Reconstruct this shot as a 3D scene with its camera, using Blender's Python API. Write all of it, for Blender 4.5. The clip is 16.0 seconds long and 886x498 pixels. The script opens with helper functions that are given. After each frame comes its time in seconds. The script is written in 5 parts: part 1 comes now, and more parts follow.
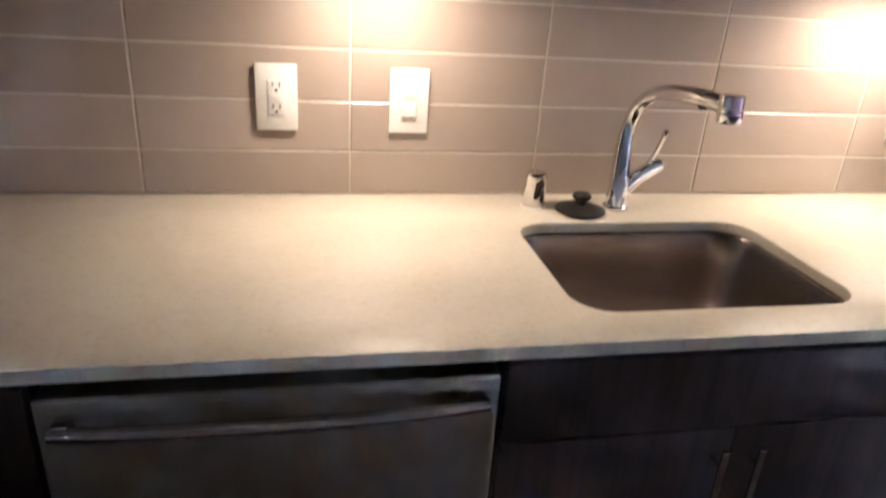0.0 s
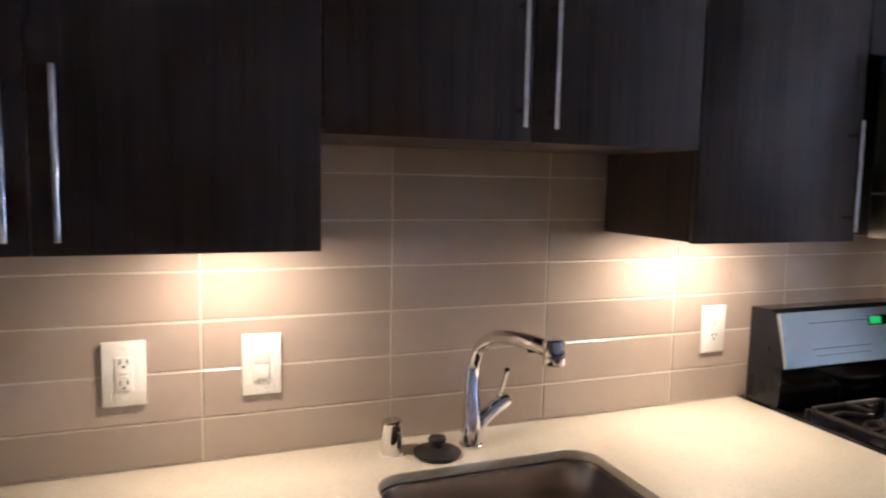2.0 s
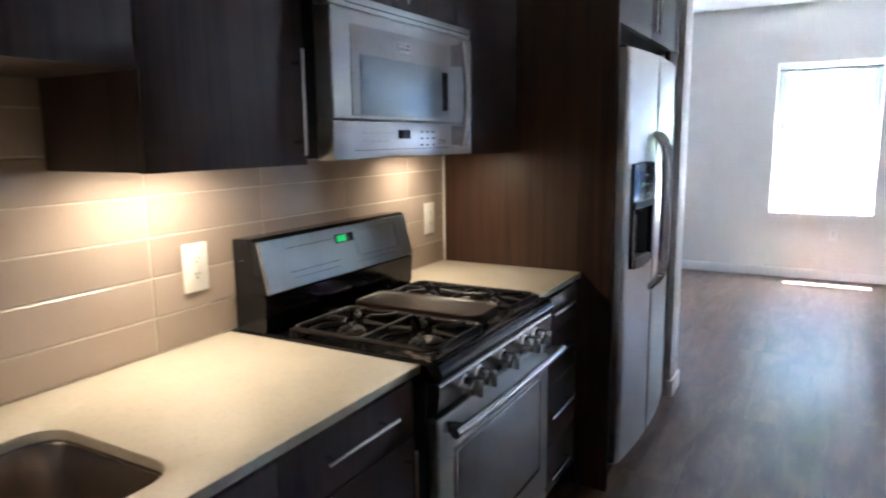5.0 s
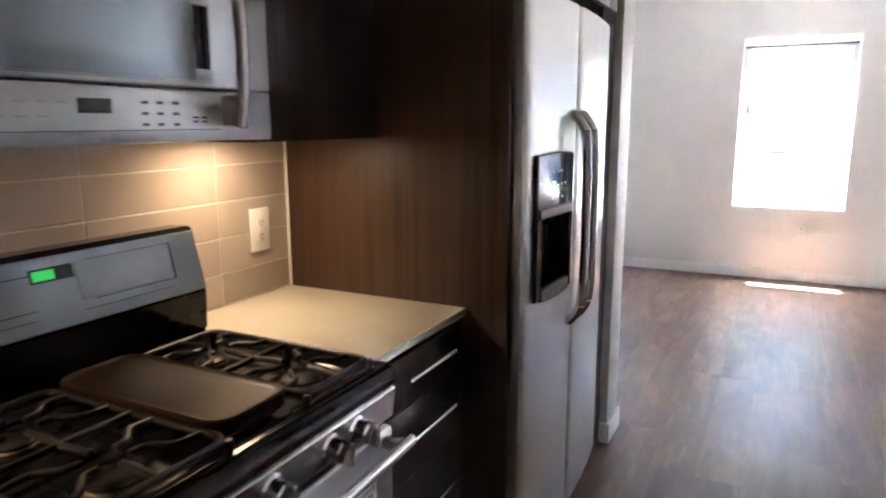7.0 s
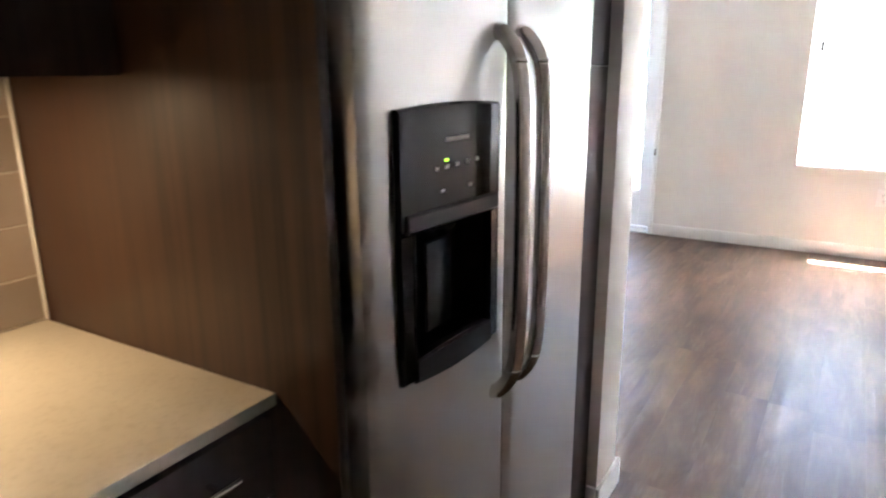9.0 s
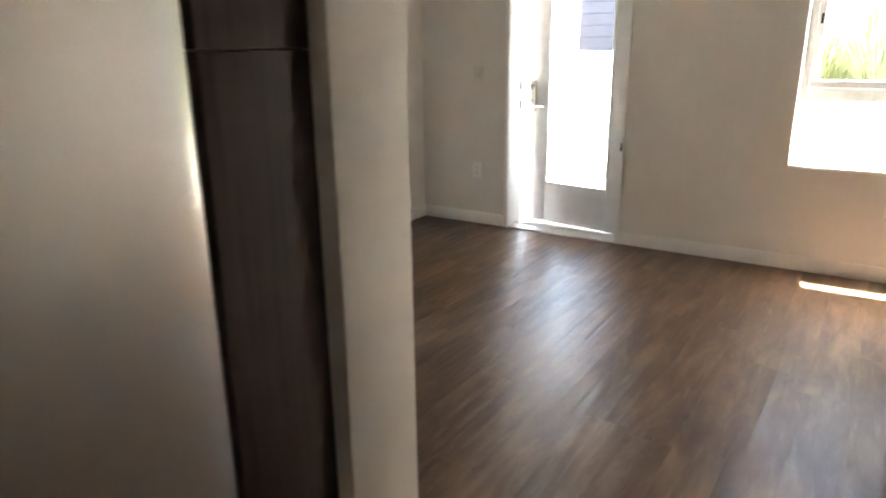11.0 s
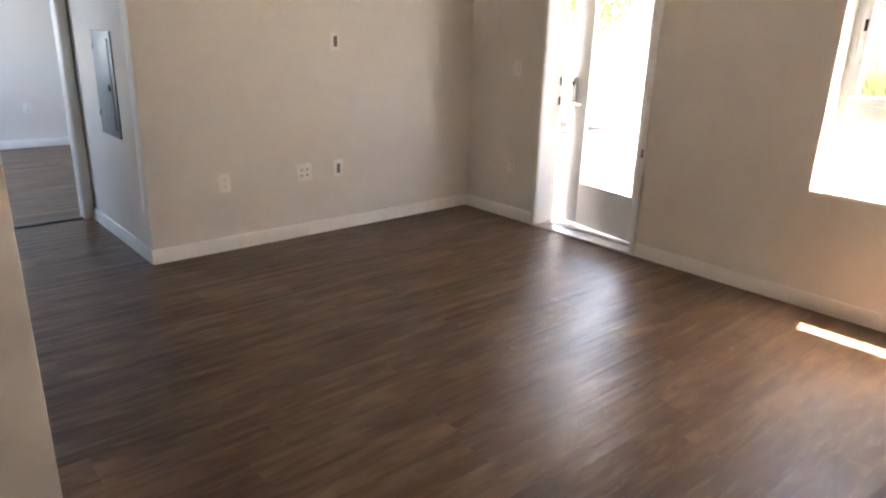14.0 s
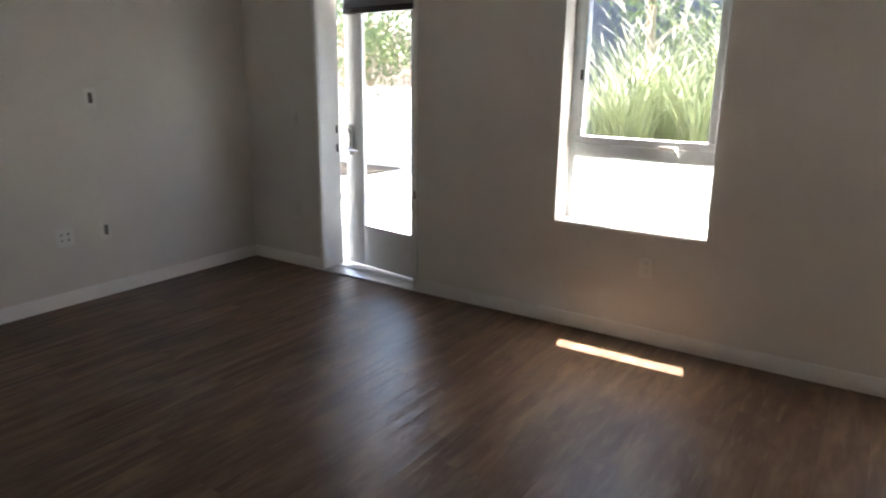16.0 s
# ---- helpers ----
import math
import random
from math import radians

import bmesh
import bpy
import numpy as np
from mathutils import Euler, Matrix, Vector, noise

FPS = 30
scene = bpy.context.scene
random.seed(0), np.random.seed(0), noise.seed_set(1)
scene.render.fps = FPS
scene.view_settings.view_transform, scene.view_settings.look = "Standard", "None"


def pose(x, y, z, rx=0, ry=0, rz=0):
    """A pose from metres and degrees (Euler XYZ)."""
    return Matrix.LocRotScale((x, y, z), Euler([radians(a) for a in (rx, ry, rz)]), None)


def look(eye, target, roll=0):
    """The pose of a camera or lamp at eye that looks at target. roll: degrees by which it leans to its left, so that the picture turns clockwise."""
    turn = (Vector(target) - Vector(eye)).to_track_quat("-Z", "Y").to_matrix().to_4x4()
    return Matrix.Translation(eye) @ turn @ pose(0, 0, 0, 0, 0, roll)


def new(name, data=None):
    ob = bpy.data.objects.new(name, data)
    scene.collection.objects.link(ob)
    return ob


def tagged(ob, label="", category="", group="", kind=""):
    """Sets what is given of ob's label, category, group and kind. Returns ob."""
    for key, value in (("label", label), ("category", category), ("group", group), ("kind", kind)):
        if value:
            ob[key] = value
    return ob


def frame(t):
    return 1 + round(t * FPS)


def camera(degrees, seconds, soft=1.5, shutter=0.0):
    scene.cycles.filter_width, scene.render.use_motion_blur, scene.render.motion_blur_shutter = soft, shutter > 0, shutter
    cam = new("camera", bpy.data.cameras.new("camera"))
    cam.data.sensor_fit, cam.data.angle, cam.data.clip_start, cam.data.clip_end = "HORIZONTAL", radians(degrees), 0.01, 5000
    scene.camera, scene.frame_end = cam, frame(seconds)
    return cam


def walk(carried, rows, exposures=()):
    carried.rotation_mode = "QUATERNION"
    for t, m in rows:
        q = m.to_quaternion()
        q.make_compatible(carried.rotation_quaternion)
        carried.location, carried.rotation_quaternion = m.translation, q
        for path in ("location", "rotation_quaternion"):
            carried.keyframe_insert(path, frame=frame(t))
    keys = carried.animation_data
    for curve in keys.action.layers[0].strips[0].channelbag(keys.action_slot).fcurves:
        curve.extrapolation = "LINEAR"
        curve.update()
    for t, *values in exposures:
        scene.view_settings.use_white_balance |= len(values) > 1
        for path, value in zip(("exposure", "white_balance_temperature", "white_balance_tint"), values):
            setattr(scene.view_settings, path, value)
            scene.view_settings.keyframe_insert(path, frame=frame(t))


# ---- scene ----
cam = camera(67.1, 16.0, soft=2.1, shutter=0.4)
PATH = [
    (0, (-0.085, -1.363, 1.378), (0.306, 0.434, 0.592), 3.9),
    (0.5, (-0.073, -1.389, 1.462), (0.349, 0.464, 0.843), 3.3),
    (1, (-0.068, -1.399, 1.488), (0.407, 0.496, 1.059), 2.6),
    (1.5, (-0.046, -1.414, 1.492), (0.507, 0.488, 1.220), 1.8),
    (2, (-0.020, -1.426, 1.503), (0.690, 0.433, 1.303), 1.1),
    (2.5, (0.005, -1.438, 1.507), (0.910, 0.339, 1.345), 0.3),
    (3, (0.035, -1.461, 1.508), (1.117, 0.216, 1.375), -0.1),
    (3.5, (0.044, -1.478, 1.492), (1.295, 0.076, 1.352), -0.3),
    (4, (0.040, -1.456, 1.484), (1.522, -0.133, 1.256), 0.2),
    (4.5, (0.032, -1.428, 1.472), (1.681, -0.333, 1.184), -0.2),
    (5, (0.126, -1.434, 1.445), (1.844, -0.464, 1.119), -0.7),
    (5.2, (0.165, -1.399, 1.424), (1.925, -0.498, 1.120), 0.2),
    (7.5, (1.272, -1.399, 1.430), (3.003, -0.487, 1.018), -0.5),
    (8, (1.497, -1.389, 1.409), (3.161, -0.392, 0.923), -0.2),
    (8.5, (1.764, -1.341, 1.408), (3.417, -0.331, 0.908), -0.2),
    (9, (2.009, -1.336, 1.392), (3.658, -0.331, 0.871), -0.5),
    (9.5, (2.286, -1.398, 1.411), (3.900, -0.352, 0.861), -1.0),
    (10, (2.560, -1.412, 1.402), (4.165, -0.356, 0.846), -1.1),
    (12.3, (3.68, -1.775, 1.396), (5.216, -0.675, 0.739), 0.2),
    (12.5, (3.742, -1.857, 1.402), (5.231, -0.699, 0.735), -0.3),
    (13, (3.834, -2.073, 1.424), (5.17, -0.741, 0.76), 1.1),
    (13.5, (3.852, -2.217, 1.439), (5.127, -0.817, 0.798), 1.5),
    (14, (3.837, -2.383, 1.453), (5.092, -0.958, 0.826), 1.7),
    (14.5, (3.897, -2.5, 1.464), (5.15, -1.074, 0.835), 1.8),
    (15, (3.943, -2.581, 1.48), (5.317, -1.252, 0.89), 1.5),
    (15.5, (3.981, -2.644, 1.494), (5.504, -1.461, 0.963), 0.8),
    (16, (3.989, -2.656, 1.525), (5.601, -1.586, 1.018), 0.7),
]

EXPOSURES = [(0.0, 6.7, 5150, 17), (0.5, 6.2, 5250, 21), (1.0, 6.1, 5300, 22), (1.5, 6.1, 5300, 23), (2.0, 6.4, 5200, 17), (3.5, 6.45, 5150, 13), (5.0, 6.25, 5250, 10),
             (7.5, 6.5, 6200, 17), (9.0, 6.62, 6450, 15), (10.0, 6.0, 7400, 12), (12.3, 4.78, 8600, 13), (13.5, 5.02, 8750, 18), (14.5, 5.05, 8700, 21), (15.5, 4.08, 7700, 15), (16.0, 3.72, 7200, 12)]
LAMP_W = 0.046
walk(cam, [(t, look(eye, aim, roll)) for t, eye, aim, roll in PATH], EXPOSURES)

# ---- world, sun, exposure ----
SUN_WAY = Vector((-1.0, -0.22, -3.1)).normalized()
world = bpy.data.worlds.new("world")
scene.world = world
world.use_nodes = True
wn = world.node_tree
sky = wn.nodes.new("ShaderNodeTexSky")
sky.sky_type = "NISHITA"
sky.sun_disc = False
sky.sun_elevation = math.asin(-SUN_WAY.z)
sky.sun_rotation = math.atan2(-SUN_WAY.x, -SUN_WAY.y)
wn.nodes["Background"].inputs["Strength"].default_value = 0.12
wn.links.new(sky.outputs[0], wn.nodes["Background"].inputs["Color"])
sun = new("sun", bpy.data.lights.new("sun", "SUN"))
sun.data.energy, sun.data.angle, sun.data.color = 5.0, radians(0.5), (1.0, 0.985, 0.96)
sun.matrix_world = look((0, 0, 20), Vector((0, 0, 20)) + SUN_WAY)

# blue fill lamp added at an unseen bedroom opening, standing in for sky light
sky_fill = new("bedroom_sky_fill", bpy.data.lights.new("bedroom_sky_fill", "AREA"))
sky_fill.data.shape, sky_fill.data.size, sky_fill.data.size_y = "RECTANGLE", 1.25, 1.15
sky_fill.data.energy, sky_fill.data.color = 2.3, (0.30, 0.57, 1.0)
sky_fill.matrix_world = look((2.99, 5.55, 1.7), (5.0, 5.55, 1.6))

# ---- materials ----


def node(nt, kind, **inputs):
    n = nt.nodes.new(kind)
    for key, value in inputs.items():
        n.inputs[key.replace("_", " ")].default_value = value
    return n


def ramp(nt, fac, stops):
    n = nt.nodes.new("ShaderNodeValToRGB")
    while len(n.color_ramp.elements) < len(stops):
        n.color_ramp.elements.new(0.5)
    for e, (p, c) in zip(n.color_ramp.elements, stops):
        e.position, e.color = p, (*c, 1)
    nt.links.new(fac, n.inputs[0])
    return n.outputs[0]


def surface(name, color, rough=0.5, metal=0.0, grain=None, spread=0.12, scale=(1, 1, 1), size=20.0, bump=0.0, bump_size=None,
            rough_spread=0.1, blotch=0.0, blotch_size=1.5, coat=0.0, alike=True, spec=0.5, stretch=False, brushed=0.0, bump_detail=4.0):
    """A principled material: base colour broken up by stretched grain and by larger blotches, with gloss and relief that follow."""
    m = bpy.data.materials.new(name)
    m.use_nodes = True
    nt = m.node_tree
    b = nt.nodes["Principled BSDF"]
    b.inputs["Metallic"].default_value = metal
    b.inputs["Coat Weight"].default_value = coat
    b.inputs["Specular IOR Level"].default_value = spec
    b.inputs["Coat Roughness"].default_value = 0.08
    b.inputs["Anisotropic"].default_value = brushed
    geo = nt.nodes.new("ShaderNodeNewGeometry")
    mp = nt.nodes.new("ShaderNodeMapping")
    mp.inputs["Scale"].default_value = scale
    nt.links.new(geo.outputs["Position"], mp.inputs[0])
    if not alike:
        info = nt.nodes.new("ShaderNodeObjectInfo")
        add = nt.nodes.new("ShaderNodeMath")
        nt.links.new(info.outputs["Random"], add.inputs[0])
        nt.links.new(geo.outputs["Random Per Island"], add.inputs[1])
        fr = nt.nodes.new("ShaderNodeMath")
        fr.operation = "FRACT"
        nt.links.new(add.outputs[0], fr.inputs[0])
        vm = nt.nodes.new("ShaderNodeVectorMath")
        vm.operation = "SCALE"
        vm.inputs[0].default_value = (13.0, 7.0, 5.0)
        nt.links.new(fr.outputs[0], vm.inputs["Scale"])
        nt.links.new(vm.outputs[0], mp.inputs["Location"])
    n1 = node(nt, "ShaderNodeTexNoise", Scale=size, Detail=6.0, Roughness=0.65)
    nt.links.new(mp.outputs[0], n1.inputs["Vector"])
    grain = grain or tuple(max(0.0, c * (1 - 2 * spread)) for c in color)
    light = tuple(min(1.0, c * (1 + spread)) for c in color)
    col = ramp(nt, n1.outputs[0], [(0.3, grain), (0.5, color), (0.72, light)])
    if blotch or not alike:
        n2 = node(nt, "ShaderNodeTexNoise", Scale=blotch_size, Detail=3.0)
        nt.links.new((mp if stretch else geo).outputs[0], n2.inputs["Vector"])
        mul = nt.nodes.new("ShaderNodeMapRange")
        mul.inputs["From Min"].default_value, mul.inputs["From Max"].default_value = 0.3, 0.7
        mul.inputs["To Min"].default_value, mul.inputs["To Max"].default_value = 1 - blotch, 1 + blotch * 0.5
        nt.links.new(n2.outputs[0], mul.inputs[0])
        val = mul.outputs[0]
        if not alike:
            tone = nt.nodes.new("ShaderNodeMapRange")
            tone.inputs["To Min"].default_value, tone.inputs["To Max"].default_value = 0.88, 1.1
            nt.links.new(fr.outputs[0], tone.inputs[0])
            both = nt.nodes.new("ShaderNodeMath")
            both.operation = "MULTIPLY"
            nt.links.new(val, both.inputs[0])
            nt.links.new(tone.outputs[0], both.inputs[1])
            val = both.outputs[0]
        sc = nt.nodes.new("ShaderNodeVectorMath")
        sc.operation = "SCALE"
        nt.links.new(col, sc.inputs[0])
        nt.links.new(val, sc.inputs["Scale"])
        col = sc.outputs[0]
    nt.links.new(col, b.inputs["Base Color"])
    rr = nt.nodes.new("ShaderNodeMapRange")
    rr.inputs["To Min"].default_value, rr.inputs["To Max"].default_value = max(0.02, rough - rough_spread), min(1.0, rough + rough_spread)
    nt.links.new(n1.outputs[0], rr.inputs[0])
    nt.links.new(rr.outputs[0], b.inputs["Roughness"])
    if bump:
        src = n1.outputs[0]
        if bump_size:
            n3 = node(nt, "ShaderNodeTexNoise", Scale=bump_size, Detail=bump_detail)
            nt.links.new(mp.outputs[0], n3.inputs["Vector"])
            src = n3.outputs[0]
        bp = nt.nodes.new("ShaderNodeBump")
        bp.inputs["Strength"].default_value, bp.inputs["Distance"].default_value = 1.0, bump
        nt.links.new(src, bp.inputs["Height"])
        nt.links.new(bp.outputs[0], b.inputs["Normal"])
    return m


def glowing(name, color, strength):
    m = bpy.data.materials.new(name)
    m.use_nodes = True
    b = m.node_tree.nodes["Principled BSDF"]
    b.inputs["Base Color"].default_value = (*color, 1)
    b.inputs["Emission Color"].default_value = (*color, 1)
    b.inputs["Emission Strength"].default_value = strength
    return m


WALL = surface("wall_paint", (0.775, 0.742, 0.70), 0.6, spread=0.015, size=3, bump=0.0006, bump_size=260, blotch=0.02)
CEIL = surface("ceiling_paint", (0.82, 0.81, 0.79), 0.8, spread=0.015, size=3, bump=0.0008, bump_size=180)
TRIM = surface("trim_paint", (0.87, 0.86, 0.84), 0.35, spread=0.02, size=12, bump=0.0002, bump_size=90)
DOORW = surface("door_paint", (0.86, 0.86, 0.86), 0.35, spread=0.02, size=10, bump=0.0002, bump_size=90)
LAMINATE = surface("dark_laminate", (0.048, 0.0315, 0.030), 0.50, spec=0.4, grain=(0.018, 0.014, 0.014), spread=0.3, scale=(22, 22, 0.7), size=2.2,
                   bump=0.00025, blotch=0.2, blotch_size=2.0)
PANELWOOD = surface("brown_laminate", (0.068, 0.034, 0.020), 0.42, grain=(0.034, 0.016, 0.0095), spread=0.3, scale=(22, 22, 0.5), size=2.2,
                    bump=0.00025, blotch=0.22, blotch_size=2.2)
CARCASS = surface("cabinet_inside", (0.030, 0.024, 0.024), 0.6, spread=0.2, scale=(20, 20, 1), size=2)
QUARTZ = surface("quartz", (0.70, 0.645, 0.535), 0.42, grain=(0.62, 0.56, 0.45), spread=0.02, size=110, blotch=0.05, blotch_size=9, rough_spread=0.05)
TILE = surface("ceramic_tile", (0.418, 0.348, 0.298), 0.11, spread=0.012, size=6, bump=0.0006, bump_size=7, bump_detail=0.5, blotch=0.02, blotch_size=5, rough_spread=0.02, alike=False)
GROUT = surface("grout", (0.56, 0.51, 0.45), 0.9, spread=0.08, size=90, bump=0.0006)
STEEL = surface("brushed_steel", (0.56, 0.56, 0.56), 0.24, metal=1.0, spread=0.005, scale=(2, 2, 90), size=3, rough_spread=0.008, blotch=0.02)
STEELV = surface("brushed_steel_upright", (0.48, 0.472, 0.455), 0.31, metal=1.0, spread=0.004, scale=(90, 90, 1.5), size=3, rough_spread=0.006, blotch=0.02)
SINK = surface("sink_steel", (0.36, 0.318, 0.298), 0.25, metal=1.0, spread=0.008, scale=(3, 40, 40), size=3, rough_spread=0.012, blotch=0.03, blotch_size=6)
CHROME = surface("chrome", (0.75, 0.75, 0.76), 0.07, metal=1.0, spread=0.02, size=20, rough_spread=0.03)
NICKEL = surface("satin_nickel", (0.64, 0.62, 0.60), 0.24, metal=1.0, spread=0.015, size=14, rough_spread=0.03)
BLACKGLOSS = surface("black_enamel", (0.010, 0.010, 0.012), 0.14, spec=0.28, spread=0.1, size=12, rough_spread=0.05)
DISPENSER = surface("dispenser_black", (0.010, 0.010, 0.012), 0.12, spec=0.28, spread=0.1, size=12, rough_spread=0.03)
BLACKPLASTIC = surface("black_plastic", (0.012, 0.012, 0.013), 0.35, spread=0.15, size=60, bump=0.0001, spec=0.25)
RUBBER = surface("black_rubber", (0.016, 0.015, 0.016), 0.5, spread=0.15, size=60, bump=0.0002)
IRON = surface("cast_iron", (0.014, 0.012, 0.011), 0.40, spec=0.35, spread=0.2, size=120, bump=0.0005)
GRIDDLE = surface("griddle_coat", (0.024, 0.012, 0.008), 0.33, spec=0.25, spread=0.15, size=30, bump=0.0002, blotch=0.2, blotch_size=9)
BRASS = surface("burner_alloy", (0.10, 0.075, 0.055), 0.5, metal=0.6, spread=0.15, size=40)
PLASTIC = surface("white_plastic", (0.84, 0.825, 0.79), 0.3, spread=0.015, size=20)
SLOT = surface("socket_slot", (0.05, 0.045, 0.04), 0.6, spread=0.1, size=20)
GREYMETAL = surface("grey_painted_steel", (0.24, 0.28, 0.31), 0.45, spread=0.06, size=14, bump=0.0002, bump_size=200)
ALU = surface("window_aluminium", (0.70, 0.73, 0.75), 0.4, metal=0.3, spread=0.04, size=20)
BRUSHGREY = surface("grey_insert", (0.16, 0.15, 0.14), 0.5, spread=0.1, size=50)
SILL = surface("threshold_metal", (0.6, 0.6, 0.6), 0.4, metal=0.8, spread=0.06, size=30)
FABRIC = surface("shade_fabric", (0.38, 0.38, 0.40), 0.9, spread=0.06, scale=(1, 1, 60), size=6)
DARKRAIL = surface("dark_rail", (0.05, 0.042, 0.038), 0.4, spread=0.1, size=30)
CONCRETE = surface("patio_concrete", (0.52, 0.52, 0.51), 0.85, spread=0.06, size=30, bump=0.001, blotch=0.08, blotch_size=0.8)
STUCCO = surface("white_stucco", (0.78, 0.78, 0.77), 0.9, spread=0.04, size=60, bump=0.002, bump_size=70, blotch=0.05)
HOUSE = surface("blue_grey_siding", (0.045, 0.055, 0.075), 0.8, spread=0.05, size=20, bump=0.001, blotch=0.08)
FENCE = surface("fence_board", (0.50, 0.37, 0.345), 0.8, spread=0.12, scale=(14, 14, 1), size=3, bump=0.001)
BARK = surface("bark", (0.22, 0.17, 0.12), 0.9, spread=0.25, scale=(1, 1, 0.3), size=40, bump=0.004)
LEAF = surface("leaf", (0.075, 0.115, 0.03), 0.5, spread=0.35, size=3, blotch=0.25, blotch_size=4, alike=False)
GRASS = surface("grass_blade", (0.19, 0.235, 0.115), 0.5, spread=0.3, size=5, blotch=0.25, blotch_size=5, alike=False)
PLUME = surface("grass_plume", (0.55, 0.52, 0.47), 0.8, spread=0.12, size=30, alike=False)
SOIL = surface("soil", (0.09, 0.065, 0.045), 0.95, spread=0.3, size=25, bump=0.01)
DISPLAY = glowing("green_display", (0.02, 0.55, 0.08), 0.006)
INDICATOR = glowing("green_indicator", (0.35, 0.9, 0.05), 0.03)
LENS = glowing("lamp_lens", (1.0, 0.80, 0.52), 0.5)
DARKGLASS = surface("dark_glass", (0.02, 0.022, 0.024), 0.06, spread=0.1, size=5, rough_spread=0.02)
MWSTEEL = surface("satin_steel", (0.43, 0.445, 0.455), 0.34, metal=1.0, spread=0.008, scale=(2, 2, 90), size=3, rough_spread=0.01, blotch=0.02)
PANELFACE = surface("control_face", (0.20, 0.225, 0.25), 0.28, metal=0.9, spread=0.01, scale=(2, 2, 90), size=3, rough_spread=0.01)
MWMESH = surface("oven_window_mesh", (0.24, 0.285, 0.315), 0.32, metal=0.9, spread=0.03, size=400, rough_spread=0.03)
MWGLASS = surface("oven_door_glass", (0.36, 0.355, 0.355), 0.32, metal=0.9, spread=0.04, size=30, rough_spread=0.03)

GLASS = bpy.data.materials.new("window_glass")
GLASS.use_nodes = True
gb = GLASS.node_tree.nodes["Principled BSDF"]
gb.inputs["Transmission Weight"].default_value = 1.0
gb.inputs["Roughness"].default_value = 0.0
gb.inputs["IOR"].default_value = 1.45
gb.inputs["Base Color"].default_value = (0.96, 0.98, 0.98, 1)



def vinyl_plank():
    """Brown wood-look vinyl: long soft streaks, pale limed flecks, a tone for each plank and a gentle embossed ripple along it."""
    m = bpy.data.materials.new("vinyl_plank")
    m.use_nodes = True
    nt = m.node_tree
    b = nt.nodes["Principled BSDF"]
    geo = nt.nodes.new("ShaderNodeNewGeometry")
    info = nt.nodes.new("ShaderNodeObjectInfo")
    add = nt.nodes.new("ShaderNodeMath")
    nt.links.new(info.outputs["Random"], add.inputs[0])
    nt.links.new(geo.outputs["Random Per Island"], add.inputs[1])
    own = nt.nodes.new("ShaderNodeMath")
    own.operation = "FRACT"
    nt.links.new(add.outputs[0], own.inputs[0])
    shift = nt.nodes.new("ShaderNodeVectorMath")
    shift.operation = "SCALE"
    shift.inputs[0].default_value = (13.0, 7.0, 5.0)
    nt.links.new(own.outputs[0], shift.inputs["Scale"])

    def streaks(scale, detail, rough=0.5, moved=True):
        mp = nt.nodes.new("ShaderNodeMapping")
        mp.inputs["Scale"].default_value = scale
        nt.links.new(geo.outputs["Position"], mp.inputs[0])
        if moved:
            nt.links.new(shift.outputs[0], mp.inputs["Location"])
        n = node(nt, "ShaderNodeTexNoise", Scale=1.0, Detail=detail, Roughness=rough, Distortion=0.5)
        nt.links.new(mp.outputs[0], n.inputs["Vector"])
        return n.outputs[0]

    def mixed(kind, a, c, fac):
        n = nt.nodes.new("ShaderNodeMix")
        n.data_type, n.blend_type = "RGBA", kind
        for sock, val in ((n.inputs["Factor"], fac), (n.inputs["A"], a), (n.inputs["B"], c)):
            if isinstance(val, bpy.types.NodeSocket):
                nt.links.new(val, sock)
            else:
                sock.default_value = val
        return n.outputs["Result"]

    broad = ramp(nt, streaks((2.3, 9.0, 1), 4.0, 0.6), [(0.33, (0.070, 0.038, 0.024)), (0.50, (0.116, 0.068, 0.043)), (0.68, (0.180, 0.114, 0.073))])
    fine = ramp(nt, streaks((9.0, 60.0, 1), 3.0, 0.6), [(0.30, (0.72, 0.70, 0.69)), (0.70, (1.22, 1.22, 1.22))])
    col = mixed("MULTIPLY", broad, fine, 0.35)
    fleck = ramp(nt, streaks((5.0, 34.0, 1), 2.0), [(0.60, (0, 0, 0)), (0.74, (0.5, 0.5, 0.5))])
    col = mixed("MIX", col, (0.19, 0.145, 0.105, 1), fleck)
    tone = ramp(nt, own.outputs[0], [(0.0, (0.93, 0.925, 0.92)), (1.0, (1.07, 1.06, 1.05))])
    nt.links.new(mixed("MULTIPLY", col, tone, 1.0), b.inputs["Base Color"])
    rr = nt.nodes.new("ShaderNodeMapRange")
    rr.inputs["To Min"].default_value, rr.inputs["To Max"].default_value = 0.295, 0.40
    nt.links.new(streaks((2.0, 16.0, 1), 2.0), rr.inputs[0])
    nt.links.new(rr.outputs[0], b.inputs["Roughness"])
    b.inputs["Specular IOR Level"].default_value = 0.31
    bp = nt.nodes.new("ShaderNodeBump")
    bp.inputs["Strength"].default_value, bp.inputs["Distance"].default_value = 1.0, 0.0040
    nt.links.new(streaks((1.1, 24.0, 1), 0.0, moved=False), bp.inputs["Height"])
    nt.links.new(bp.outputs[0], b.inputs["Normal"])
    return m


PLANK = vinyl_plank()

# ---- mesh helpers ----


